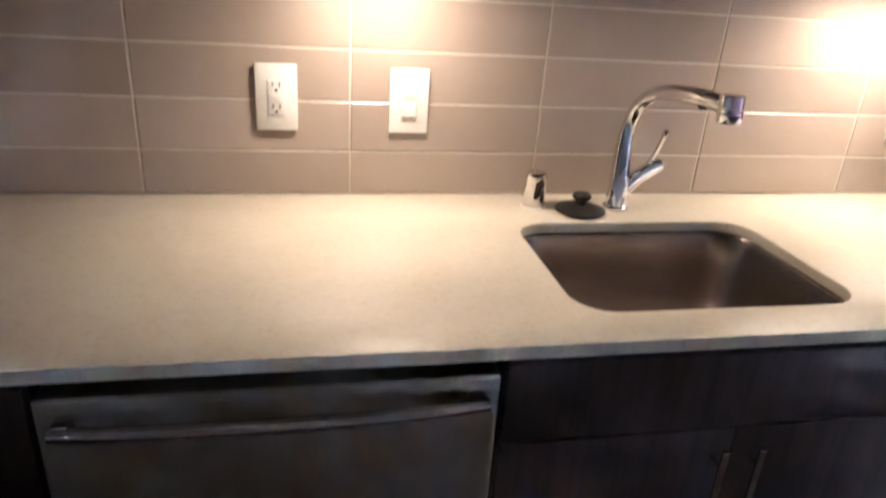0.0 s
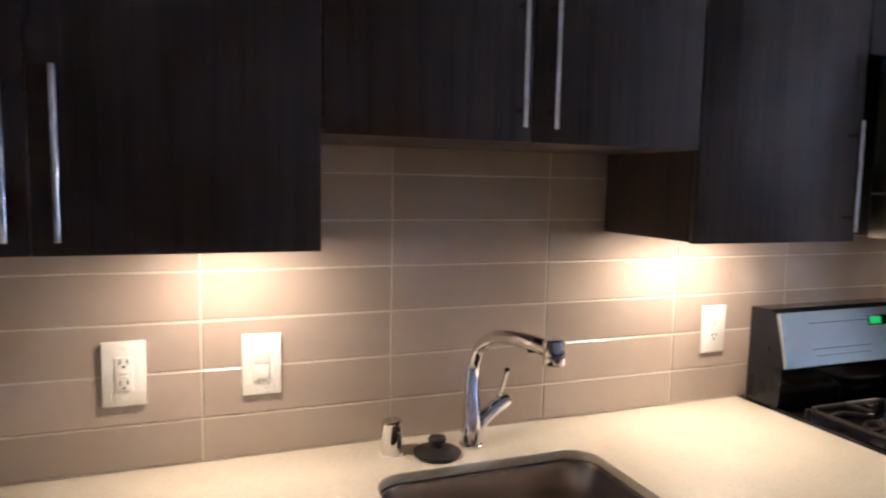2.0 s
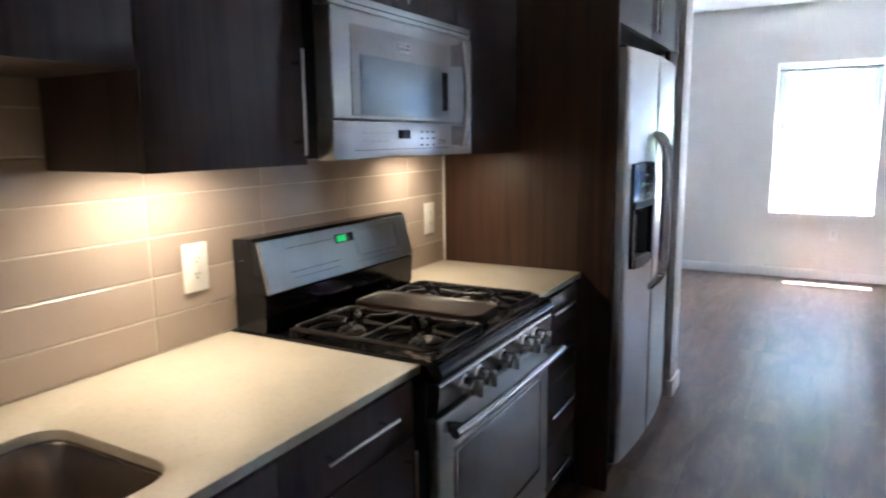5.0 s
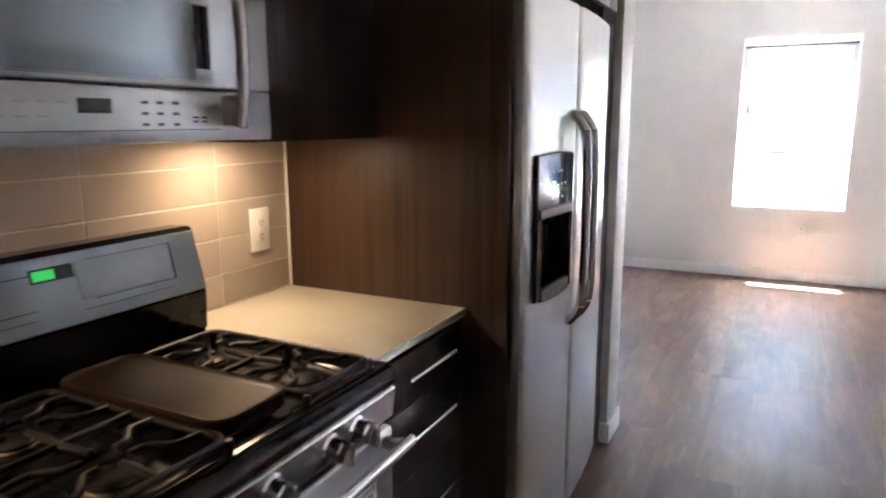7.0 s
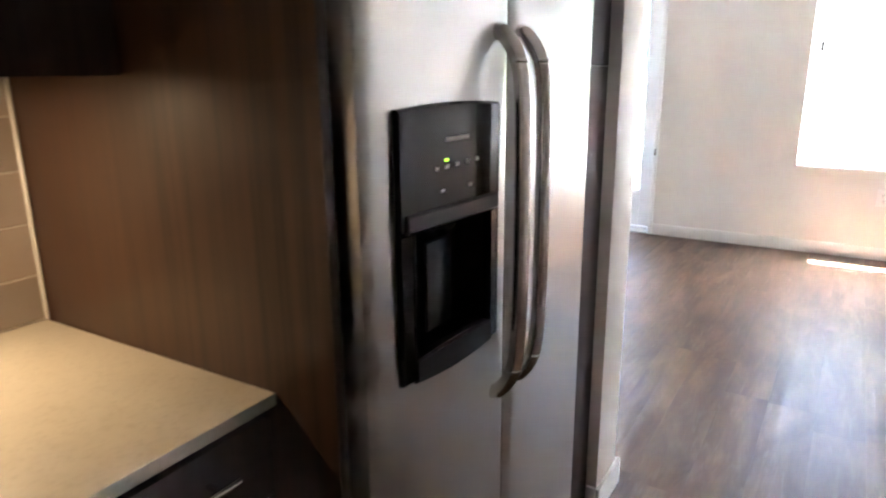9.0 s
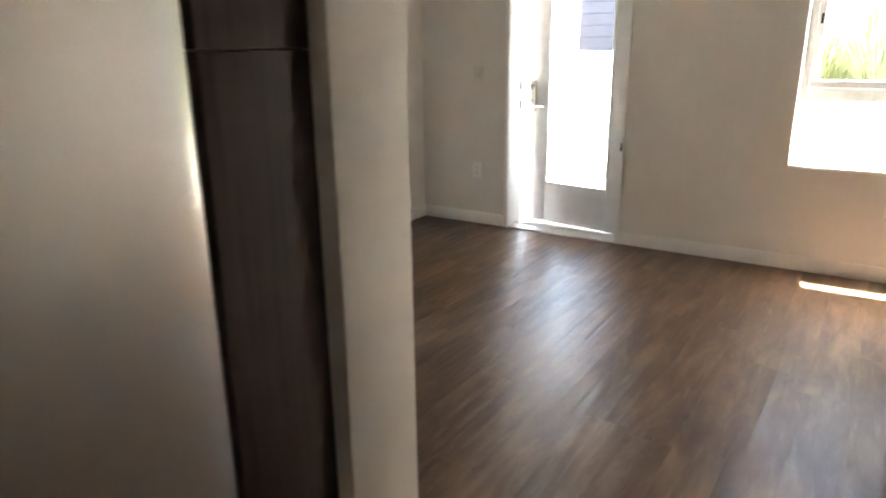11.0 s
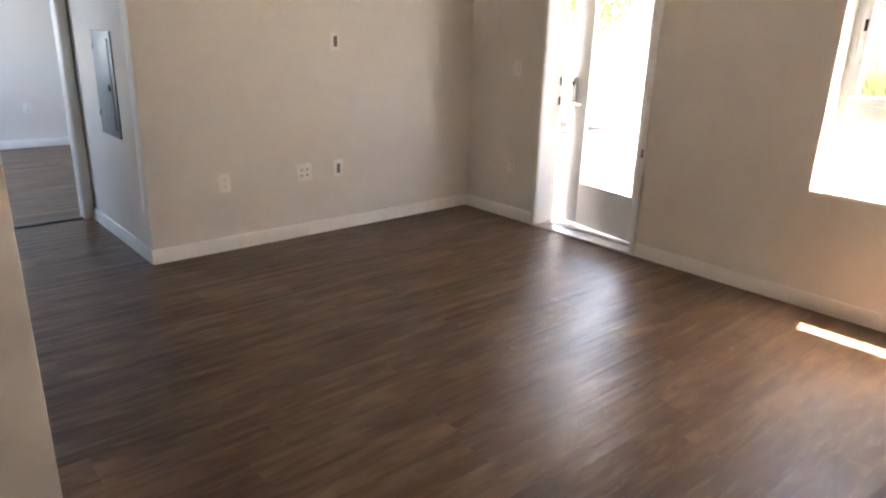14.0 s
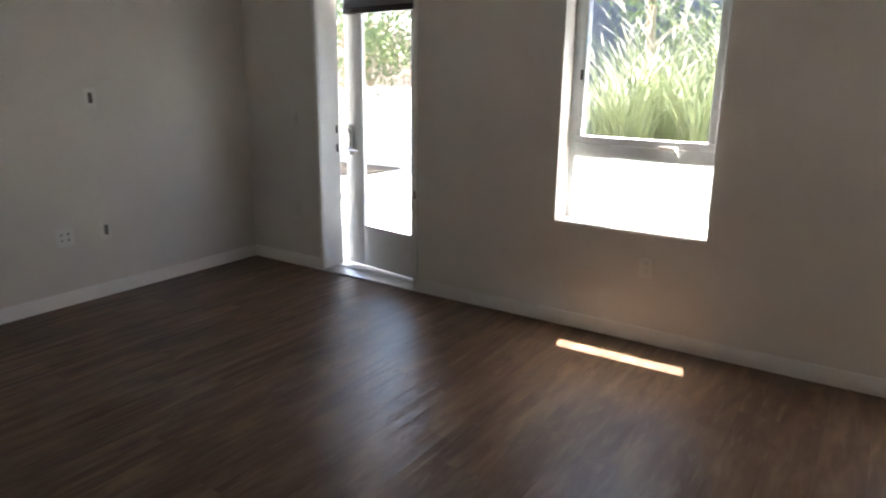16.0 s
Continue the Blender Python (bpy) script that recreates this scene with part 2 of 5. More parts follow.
def finish(bm, name, mat, smooth=35):
    me = bpy.data.meshes.new(name)
    bmesh.ops.recalc_face_normals(bm, faces=bm.faces)
    bm.to_mesh(me)
    bm.free()
    me.materials.append(mat)
    if smooth:
        for p in me.polygons:
            p.use_smooth = True
        me.set_sharp_from_angle(angle=radians(smooth))
    return me


def part(name, bm, material, parent, label=""):
    ob = new(name, finish(bm, name, material))
    if parent is not None:
        ob.parent = parent
        base = parent
        while base is not None:
            ob.location -= base.location
            base = base.parent
    return tagged(ob, label)


def thing(name, label, category, at=(0, 0, 0), group="", kind=""):
    ob = new(name)
    ob.location = at
    ob.empty_display_size = 0.1
    return tagged(ob, label, category, group, kind)


def solid(name, bm, material, label, category="", group="", kind=""):
    ob = new(name, finish(bm, name, material))
    return tagged(ob, label, category, group, kind)


def add_box(bm, x0, x1, y0, y1, z0, z1, bev=0.0, seg=2, turn=None):
    r = bmesh.ops.create_cube(bm, size=1.0)
    m = Matrix.Translation(((x0 + x1) / 2, (y0 + y1) / 2, (z0 + z1) / 2)) @ Matrix.Diagonal((x1 - x0, y1 - y0, z1 - z0, 1))
    bmesh.ops.transform(bm, matrix=(turn @ m if turn else m), verts=r["verts"])
    if bev:
        edges = list({e for v in r["verts"] for e in v.link_edges})
        bmesh.ops.bevel(bm, geom=edges, offset=bev, segments=seg, affect="EDGES", profile=0.5)
    return bm


def box(x0, x1, y0, y1, z0, z1, bev=0.002, seg=2, turn=None):
    return add_box(bmesh.new(), min(x0, x1), max(x0, x1), min(y0, y1), max(y0, y1), min(z0, z1), max(z0, z1), bev, seg, turn)


def loft(rings, cap0=True, cap1=True, bm=None, loop=True):
    bm = bm or bmesh.new()
    vs = [[bm.verts.new(p) for p in r] for r in rings]
    for a, b in zip(vs, vs[1:]):
        n = len(a)
        for i in range(n if loop else n - 1):
            k = (i + 1) % n
            bm.faces.new((a[i], a[k], b[k], b[i]))
    if cap0:
        bm.faces.new(vs[0])
    if cap1:
        bm.faces.new(vs[-1])
    return bm


def ring(c, r, axis=(0, 0, 1), n=20, squash=1.0):
    q = Vector(axis).to_track_quat("Z", "Y")
    return [Vector(c) + q @ Vector((r * math.cos(2 * math.pi * i / n), squash * r * math.sin(2 * math.pi * i / n), 0)) for i in range(n)]


def lathe(c, profile, axis=(0, 0, 1), n=24, bm=None):
    """Rings of (radius, height along the axis)."""
    ax = Vector(axis).normalized()
    return loft([ring(Vector(c) + ax * h, r, ax, n) for r, h in profile], bm=bm)


def tube(points, radius, n=12, bm=None, squash=1.0):
    """A round bar along the points; radius is one number or one for each point."""
    pts = [Vector(p) for p in points]
    radii = radius if isinstance(radius, (list, tuple)) else [radius] * len(pts)
    dirs = [(pts[min(i + 1, len(pts) - 1)] - pts[max(i - 1, 0)]).normalized() for i in range(len(pts))]
    q = dirs[0].to_track_quat("Z", "Y")
    rings = []
    for i, (p, d, r) in enumerate(zip(pts, dirs, radii)):
        if i:
            q = dirs[i - 1].rotation_difference(d) @ q
        rings.append([p + q @ Vector((r * math.cos(2 * math.pi * k / n), squash * r * math.sin(2 * math.pi * k / n), 0)) for k in range(n)])
    return loft(rings, bm=bm)


def arc(points, steps=6):
    """A smooth line through the points (Catmull-Rom)."""
    p = [Vector(a) for a in points]
    p = [2 * p[0] - p[1], *p, 2 * p[-1] - p[-2]]
    out = []
    for i in range(1, len(p) - 2):
        for s in range(steps):
            t = s / steps
            a, b, c, d = p[i - 1:i + 3]
            out.append(0.5 * ((2 * b) + (c - a) * t + (2 * a - 5 * b + 4 * c - d) * t * t + (3 * b - a - 3 * c + d) * t ** 3))
    out.append(p[-2])
    return out


def round_rect(x0, x1, y0, y1, r, z, n=6):
    out = []
    for cx, cy, a0 in ((x1 - r, y1 - r, 0), (x0 + r, y1 - r, 90), (x0 + r, y0 + r, 180), (x1 - r, y0 + r, 270)):
        for i in range(n + 1):
            a = radians(a0 + 90 * i / n)
            out.append(Vector((cx + r * math.cos(a), cy + r * math.sin(a), z)))
    return out


# ---- plan ----
XW = 7.725          # inner face of the window wall
YL = 1.748          # living room wall with the sockets
XN = 5.080          # hall wall with the electrical panel
YB = 3.060           # bedroom doorway
CEIL_Z = 2.70
X0, Y0 = -2.4, -4.2  # plain walls behind the camera
STUB0, STUB1, STUB_Y = 3.852, 4.045, -0.78
DOOR_A, DOOR_B, DOOR_TOP = 0.075, 0.945, 2.13
WIN_A, WIN_B, WIN_Z0, WIN_Z1 = -1.897, -1.000, 0.664, 2.14
OUT = XW + 0.20
WIN2_A, WIN2_B = -3.79, -2.89   # its twin further along the wall


def structure(name, bm, mat, label, category):
    return solid(name, bm, mat, label, category, kind="structure")


# walls
structure("wall_kitchen", box(X0, STUB0, 0.012, 0.13, 0, CEIL_Z, 0), WALL, "white painted kitchen wall behind cabinets and tiles", "wall")
structure("wall_behind", box(X0, OUT, Y0 - 0.12, Y0, 0, CEIL_Z, 0), WALL, "plain white painted wall closing the room", "wall")
structure("wall_side", box(X0 - 0.12, X0, Y0 - 0.12, 0.13, 0, CEIL_Z, 0), WALL, "plain white painted wall beside the kitchen", "wall")
stub = structure("wall_stub", box(STUB0, STUB1, STUB_Y, YB, 0, CEIL_Z, 0.004), WALL, "white painted wall end beside the refrigerator", "wall")
structure("wall_living", box(XN, XW, YL, YL + 0.12, 0, CEIL_Z, 0.004), WALL, "white painted wall with low sockets", "wall")
structure("wall_hall", box(XN, XN + 0.12, YL + 0.12, YB, 0, CEIL_Z, 0.003), WALL, "white painted hall wall with electrical panel", "wall")
bm = box(XW, OUT, Y0, WIN2_A, 0, CEIL_Z, 0)
add_box(bm, XW, OUT, WIN2_B, WIN_A, 0, CEIL_Z)
for a, b in ((WIN_A, WIN_B), (WIN2_A, WIN2_B)):
    add_box(bm, XW, OUT, a, b, 0, WIN_Z0 - 0.02)
    add_box(bm, XW, OUT, a, b, WIN_Z1, CEIL_Z)
add_box(bm, XW, OUT, WIN_B, DOOR_A - 0.02, 0, CEIL_Z)
add_box(bm, XW, OUT, DOOR_A - 0.02, DOOR_B + 0.02, DOOR_TOP + 0.02, CEIL_Z)
add_box(bm, XW, OUT, DOOR_B + 0.02, YL + 0.12, 0, CEIL_Z)
structure("wall_window", bm, WALL, "white painted outer wall with glazed door and window", "wall")
# hall end with the bedroom doorway
BD_A, BD_B, BD_TOP = STUB1 + 0.16, XN - 0.075, 2.06
bm = box(STUB0, BD_A - 0.02, YB, YB + 0.12, 0, CEIL_Z, 0)
add_box(bm, BD_B + 0.02, XN + 0.12, YB, YB + 0.12, 0, CEIL_Z)
add_box(bm, BD_A - 0.02, BD_B + 0.02, YB, YB + 0.12, BD_TOP + 0.02, CEIL_Z)
structure("wall_bedroom_door", bm, WALL, "white painted wall round the bedroom doorway", "wall")
# bedroom behind
BX0, BX1, BY1 = 3.0, 8.0, 6.60
structure("wall_bedroom_far", box(BX0 - 0.12, BX1 + 0.12, BY1, BY1 + 0.12, 0, CEIL_Z, 0), WALL, "white painted far bedroom wall", "wall")
# unseen side wall; its opening is made up to let bluish light in
bm = box(BX0 - 0.12, BX0, YB + 0.12, 4.9, 0, CEIL_Z, 0)
add_box(bm, BX0 - 0.12, BX0, 6.2, BY1, 0, CEIL_Z)
add_box(bm, BX0 - 0.12, BX0, 4.9, 6.2, 0, 1.1)
add_box(bm, BX0 - 0.12, BX0, 4.9, 6.2, 2.3, CEIL_Z)
add_box(bm, BX0 - 0.12, STUB0, YB, YB + 0.12, 0, CEIL_Z)
structure("wall_bedroom_side", bm, WALL, "unseen white bedroom side wall with an opening added for light", "wall")
structure("wall_bedroom_front", box(XN + 0.12, BX1, YB, YB + 0.12, 0, CEIL_Z, 0), WALL, "plain white bedroom front wall", "wall")
structure("wall_bedroom_end", box(BX1, BX1 + 0.12, YB + 0.12, BY1, 0, CEIL_Z, 0), WALL, "plain white bedroom end wall", "wall")
structure("ceiling", box(X0 - 0.12, OUT, Y0 - 0.12, YB, CEIL_Z, CEIL_Z + 0.15, 0), CEIL, "flat white painted ceiling", "ceiling")
structure("ceiling_bedroom", box(BX0 - 0.12, BX1 + 0.12, YB + 0.12, BY1 + 0.12, CEIL_Z, CEIL_Z + 0.15, 0), CEIL, "flat white painted bedroom ceiling", "ceiling")
structure("soffit", box(X0, STUB0, -0.36, 0.012, 2.36, CEIL_Z, 0), CEIL, "white painted soffit above the kitchen cabinets", "soffit")

# baseboards


def baseboard(x0, x1, y0, y1):
    structure("baseboard", box(x0, x1, y0, y1, 0.0, 0.095, 0.003), TRIM, "white painted flat baseboard", "baseboard")


baseboard(XW - 0.014, XW, Y0, DOOR_A - 0.042)
baseboard(XW - 0.014, XW, DOOR_B + 0.042, YL - 0.014)
baseboard(XN, XW, YL - 0.014, YL)
baseboard(XN - 0.014, XN, YL - 0.014, YB - 0.016)
baseboard(STUB0 - 0.012, STUB1 + 0.014, STUB_Y - 0.014, STUB_Y)
baseboard(STUB0 - 0.012, STUB0, STUB_Y, -0.747)
baseboard(STUB1, STUB1 + 0.014, STUB_Y, YB)
baseboard(BX0, BX1, BY1 - 0.014, BY1)
baseboard(STUB1, BD_A - 0.07, YB - 0.014, YB)

# bedroom doorway frame
fr = thing("door_frame", "white painted open doorway frame to the bedroom", "door frame", (BD_A, YB, 0), kind="structure")
part("jamb", box(BD_A - 0.02, BD_A, YB - 0.002, YB + 0.122, 0, BD_TOP, 0.002), TRIM, fr)
part("jamb", box(BD_B, BD_B + 0.02, YB - 0.002, YB + 0.122, 0, BD_TOP, 0.002), TRIM, fr)
part("head", box(BD_A - 0.02, BD_B + 0.02, YB - 0.002, YB + 0.122, BD_TOP, BD_TOP + 0.02, 0.002), TRIM, fr)
part("casing", box(BD_A - 0.07, BD_A - 0.006, YB - 0.018, YB - 0.003, 0, BD_TOP + 0.006, 0.003), TRIM, fr)
part("casing", box(BD_B + 0.006, BD_B + 0.07, YB - 0.018, YB - 0.003, 0, BD_TOP + 0.006, 0.003), TRIM, fr)
part("casing", box(BD_A - 0.07, BD_B + 0.07, YB - 0.018, YB - 0.003, BD_TOP + 0.006, BD_TOP + 0.07, 0.003), TRIM, fr)
structure("doorway_strip", box(BD_A, BD_B, YB + 0.02, YB + 0.10, 0.0, 0.008, 0.003), DARKRAIL, "dark metal floor strip in the doorway", "threshold")

# ---- window ----
def awning_window(name, a0, b0):
    win = thing(name, "grey aluminium window with fixed lower and awning upper pane", "window", (XW, b0, WIN_Z0), kind="structure")
    part("window_sill", box(XW - 0.004, OUT, a0, b0, WIN_Z0 - 0.02, WIN_Z0, 0.003), TRIM, win, "white painted window sill")
    FX0, FX1 = XW + 0.15, XW + 0.21
    for a, b, z0, z1 in ((b0 - 0.04, b0, WIN_Z0, WIN_Z1), (a0, a0 + 0.04, WIN_Z0, WIN_Z1)):
        part("window_frame", box(FX0, FX1, a, b, z0, z1, 0.003), ALU, win)
    part("window_frame", box(FX0, FX1, a0 + 0.04, b0 - 0.04, WIN_Z0, WIN_Z0 + 0.03, 0.003), ALU, win)
    part("window_frame", box(FX0, FX1, a0 + 0.04, b0 - 0.04, WIN_Z1 - 0.04, WIN_Z1, 0.003), ALU, win)
    part("window_rail", box(FX0, FX1, a0 + 0.04, b0 - 0.04, 1.045, 1.125, 0.003), ALU, win)
    sa, sb = a0 + 0.042, b0 - 0.042
    sash = part("sash", box(FX0 - 0.012, FX1 - 0.012, sa, sb, 1.128, 1.172, 0.004), ALU, win)
    for a, b, z0, z1 in ((sa, sa + 0.04, 1.172, WIN_Z1 - 0.09), (sb - 0.04, sb, 1.172, WIN_Z1 - 0.09), (sa, sb, WIN_Z1 - 0.09, WIN_Z1 - 0.045)):
        part("sash_bar", box(FX0 - 0.012, FX1 - 0.012, a, b, z0, z1, 0.004), ALU, sash)
    p = part("pane", box(FX0 + 0.02, FX0 + 0.026, sa + 0.035, sb - 0.035, 1.168, WIN_Z1 - 0.085, 0), GLASS, win)
    p.visible_shadow = False
    p = part("pane", box(FX0 + 0.02, FX0 + 0.026, a0 + 0.035, b0 - 0.035, WIN_Z0 + 0.025, 1.05, 0), GLASS, win)
    p.visible_shadow = False
    hy = b0 - 0.61
    hb = box(FX0 - 0.026, FX0 - 0.010, hy - 0.055, hy + 0.055, 1.118, 1.142, 0.004)
    h = part("handle", hb, PLASTIC, win, "small white crank handle")
    part("lever", tube(arc([(FX0 - 0.026, hy - 0.035, 1.13), (FX0 - 0.05, hy - 0.055, 1.12), (FX0 - 0.055, hy - 0.07, 1.085)]), 0.006, 8), PLASTIC, h)
    part("latch", box(FX0 - 0.024, FX0 - 0.012, sb - 0.03, sb - 0.015, 1.50, 1.56, 0.002), BLACKPLASTIC, win)
    bl = thing("roller_blind", "raised grey roller blind at the window head", "blind", (XW + 0.08, b0, WIN_Z1))
    part("cassette", box(XW + 0.05, XW + 0.12, a0 + 0.006, b0 - 0.006, WIN_Z1 - 0.05, WIN_Z1, 0.01), TRIM, bl)
    part("bottom_rail", tube([(XW + 0.085, a0 + 0.012, WIN_Z1 - 0.062), (XW + 0.085, b0 - 0.012, WIN_Z1 - 0.062)], 0.011, 10), DARKRAIL, bl)


awning_window("window_1", WIN_A, WIN_B)
awning_window("window_2", WIN2_A, WIN2_B)

# ---- glazed outer door, ajar ----
dr = thing("door_1", "white glazed outer door standing slightly ajar", "door", (XW + 0.155, DOOR_A + 0.01, 0.0), kind="structure")
part("jamb", box(XW - 0.002, OUT + 0.01, DOOR_B, DOOR_B + 0.02, 0, DOOR_TOP, 0.002), TRIM, dr)
part("jamb", box(XW - 0.002, OUT + 0.01, DOOR_A - 0.02, DOOR_A, 0, DOOR_TOP, 0.002), TRIM, dr)
part("head", box(XW - 0.002, OUT + 0.01, DOOR_A - 0.02, DOOR_B + 0.02, DOOR_TOP, DOOR_TOP + 0.02, 0.002), TRIM, dr)
for a, b in ((DOOR_B + 0.004, DOOR_B + 0.040), (DOOR_A - 0.040, DOOR_A - 0.004)):
    part("casing", box(XW - 0.016, XW - 0.003, a, b, 0, DOOR_TOP + 0.004, 0.004), TRIM, dr)
part("casing", box(XW - 0.016, XW - 0.003, DOOR_A - 0.040, DOOR_B + 0.040, DOOR_TOP + 0.004, DOOR_TOP + 0.040, 0.004), TRIM, dr)
bm = box(XW - 0.02, OUT + 0.06, DOOR_A, DOOR_B, 0.0, 0.014, 0.004)
for k in range(4):
    add_box(bm, XW + 0.10 + 0.018 * k, XW + 0.108 + 0.018 * k, DOOR_A + 0.005, DOOR_B - 0.005, 0.012, 0.019)
part("threshold", bm, SILL, dr, "ribbed metal threshold")
for z in (1.10, 0.955):
    part("strike_plate", box(XW + 0.165, XW + 0.188, DOOR_B - 0.002, DOOR_B + 0.001, z - 0.03, z + 0.03, 0.001), DARKRAIL, dr)
part("catch", box(XW - 0.024, XW - 0.0158, DOOR_A - 0.030, DOOR_A - 0.012, 0.68, 0.735, 0.003), NICKEL, dr, "small metal catch on the casing")
SWING = Matrix.Translation((XW + 0.155, DOOR_A + 0.01, 0)) @ Matrix.Rotation(radians(-8), 4, "Z")
LW, LT = 0.858, 0.044     # leaf along +y from the hinge


def leaf(name, x0, x1, y0, y1, z0, z1, mat, parent, bev=0.003, label=""):
    return part(name, box(x0, x1, y0, y1, z0, z1, bev, 2, SWING), mat, parent, label)


lf = leaf("leaf_stile", 0, LT, LW - 0.185, LW, 0.022, DOOR_TOP - 0.006, DOORW, dr)
leaf("leaf_stile", 0, LT, 0, 0.125, 0.022, DOOR_TOP - 0.006, DOORW, dr)
leaf("bottom_rail", 0, LT, 0.125, LW - 0.185, 0.022, 0.335, DOORW, dr)
leaf("top_rail", 0, LT, 0.125, LW - 0.185, DOOR_TOP - 0.13, DOOR_TOP - 0.006, DOORW, dr)
for y0, y1, z0, z1 in ((0.125, 0.14, 0.35, 1.985), (LW - 0.20, LW - 0.185, 0.35, 1.985), (0.125, LW - 0.185, 0.335, 0.35), (0.125, LW - 0.185, 1.985, 2.0)):
    leaf("glazing_bead", -0.006, 0.012, y0, y1, z0, z1, DOORW, dr, 0.002)
p = leaf("pane", 0.018, 0.026, 0.128, LW - 0.128, 0.338, 1.998, GLASS, dr, 0)
p.visible_shadow = False
esc = leaf("escutcheon", -0.022, 0.0, LW - 0.090, LW - 0.022, 0.90, 1.135, NICKEL, dr, 0.008, "satin nickel lock plate")
part("thumbturn", lathe(SWING @ Vector((-0.02, LW - 0.055, 1.09)), [(0.016, 0), (0.018, 0.004), (0.014, 0.022), (0.006, 0.024)], SWING.to_3x3() @ Vector((-1, 0, 0)), 16), NICKEL, esc)
part("lever", tube([SWING @ Vector(q) for q in arc([(-0.01, LW - 0.055, 0.945), (-0.05, LW - 0.055, 0.945), (-0.058, LW - 0.075, 0.945), (-0.055, LW - 0.19, 0.94)], 4)], [0.012] * 9 + [0.01] * 4, 10), NICKEL, esc)
sh = thing("pleated_shade", "grey pleated shade drawn up over the door glass", "blind", (XW + 0.10, 0.5, 2.0))
bm = bmesh.new()
for k in range(9):
    add_box(bm, -0.055 + 0.006 * (k % 2), -0.012, 0.07, LW - 0.055, 1.99 + 0.012 * k, 2.001 + 0.012 * k, 0.002, 1, SWING)
part("pleats", bm, FABRIC, sh)
part("bottom_rail", box(-0.058, -0.010, 0.075, LW - 0.055, 1.945, 1.988, 0.004, 2, SWING), DARKRAIL, sh)

# ---- kitchen ----
CT = 0.914        # worktop height
UF = -0.345       # face of the upper doors
BF = -0.612       # face of the base doors
UP_TOP = 2.34


def bar_handle(parent, a, b, y, r=0.006):
    """A straight bar handle on two posts, on a face that looks towards -y."""
    a, b = Vector(a), Vector(b)
    d = (b - a).normalized()
    fy = y - 0.030
    h = part("handle", lathe((a.x, fy, a.z), [(r * 0.8, 0), (r, 0.0012), (r, (b - a).length - 0.0012), (r * 0.8, (b - a).length)], d, 12), NICKEL, parent, "satin nickel bar handle")
    for k in (0.13, 0.87):
        c = a.lerp(b, k)
        part("post", tube([(c.x, y + 0.001, c.z), (c.x, fy, c.z)], 0.0045, 8), NICKEL, h)
    return h


def front(name, x0, x1, z0, z1, y, parent, mat=None):
    return part(name, box(x0 + 0.0015, x1 - 0.0015, y, y + 0.019, z0 + 0.0015, z1 - 0.0015, 0.0012), mat or LAMINATE, parent)


def upper_cabinet(x0, x1, z0, doors, label, depth=UF, z1=UP_TOP, inset=0.0, extra=0.0):
    c = thing("upper_cabinet", label, "cabinet", (x0, 0, z0), "upper kitchen cabinets")
    part("body", box(x0 + 0.0006 + inset, x1 - 0.0006 + extra, depth + 0.0205, 0.010, z0, z1, 0.001), LAMINATE, c)
    edges = [x0 + (x1 - x0) * k / len(doors) for k in range(len(doors) + 1)]
    for k, hx in enumerate(doors):
        d = front("door", edges[k], edges[k + 1], z0 - 0.002, z1, depth, c)
        if hx is not None:
            bar_handle(d, (hx, 0, z0 + 0.022), (hx, 0, z0 + 0.266), depth)
    return c


upper_cabinet(-0.64, 0.182, 1.387, [-0.255, -0.190], "dark brown laminate wall cabinet above the dishwasher")
upper_cabinet(0.183, 0.9385, 1.577, [0.530, 0.592], "short dark laminate wall cabinet over the sink", extra=0.017)
upper_cabinet(0.9395, 1.392, 1.387, [1.351], "single-door dark laminate wall cabinet beside the microwave", inset=0.017, extra=0.016)
upper_cabinet(1.393, 2.166, 1.802, [1.757, 1.818], "dark laminate wall cabinet above the microwave")
upper_cabinet(2.167, 2.672, 1.387, [None], "dark laminate wall cabinet beside the tall end panel")
upper_cabinet(-1.2, -0.641, 1.387, [-0.72], "dark brown laminate wall cabinet at the counter end")

# under-cabinet lamps
LAMP_Y = -0.150
for x, long, watts in ((0.06, 0.15, 0.78), (1.175, 0.30, 1.08), (2.315, 0.15, 0.66)):
    u = thing("cabinet_light", "slim warm light bar under the wall cabinet", "lamp", (x, LAMP_Y, 1.387), "under-cabinet lights")
    part("housing", box(x - long / 2 - 0.01, x + long / 2 + 0.01, LAMP_Y - 0.022, LAMP_Y + 0.022, 1.3856, 1.3950, 0.001), PLASTIC, u)
    part("lens", box(x - long / 2, x + long / 2, LAMP_Y - 0.015, LAMP_Y + 0.015, 1.3852, 1.3870, 0.0005), LENS, u, "glowing warm lens")
    lamp = new("bar_lamp", bpy.data.lights.new("bar_lamp", "AREA"))
    lamp.data.shape, lamp.data.size, lamp.data.size_y = "RECTANGLE", long, 0.03
    lamp.data.energy, lamp.data.color = LAMP_W * watts, (1.0, 0.71, 0.40)
    lamp.matrix_world = pose(x, LAMP_Y, 1.3846)

# base cabinets


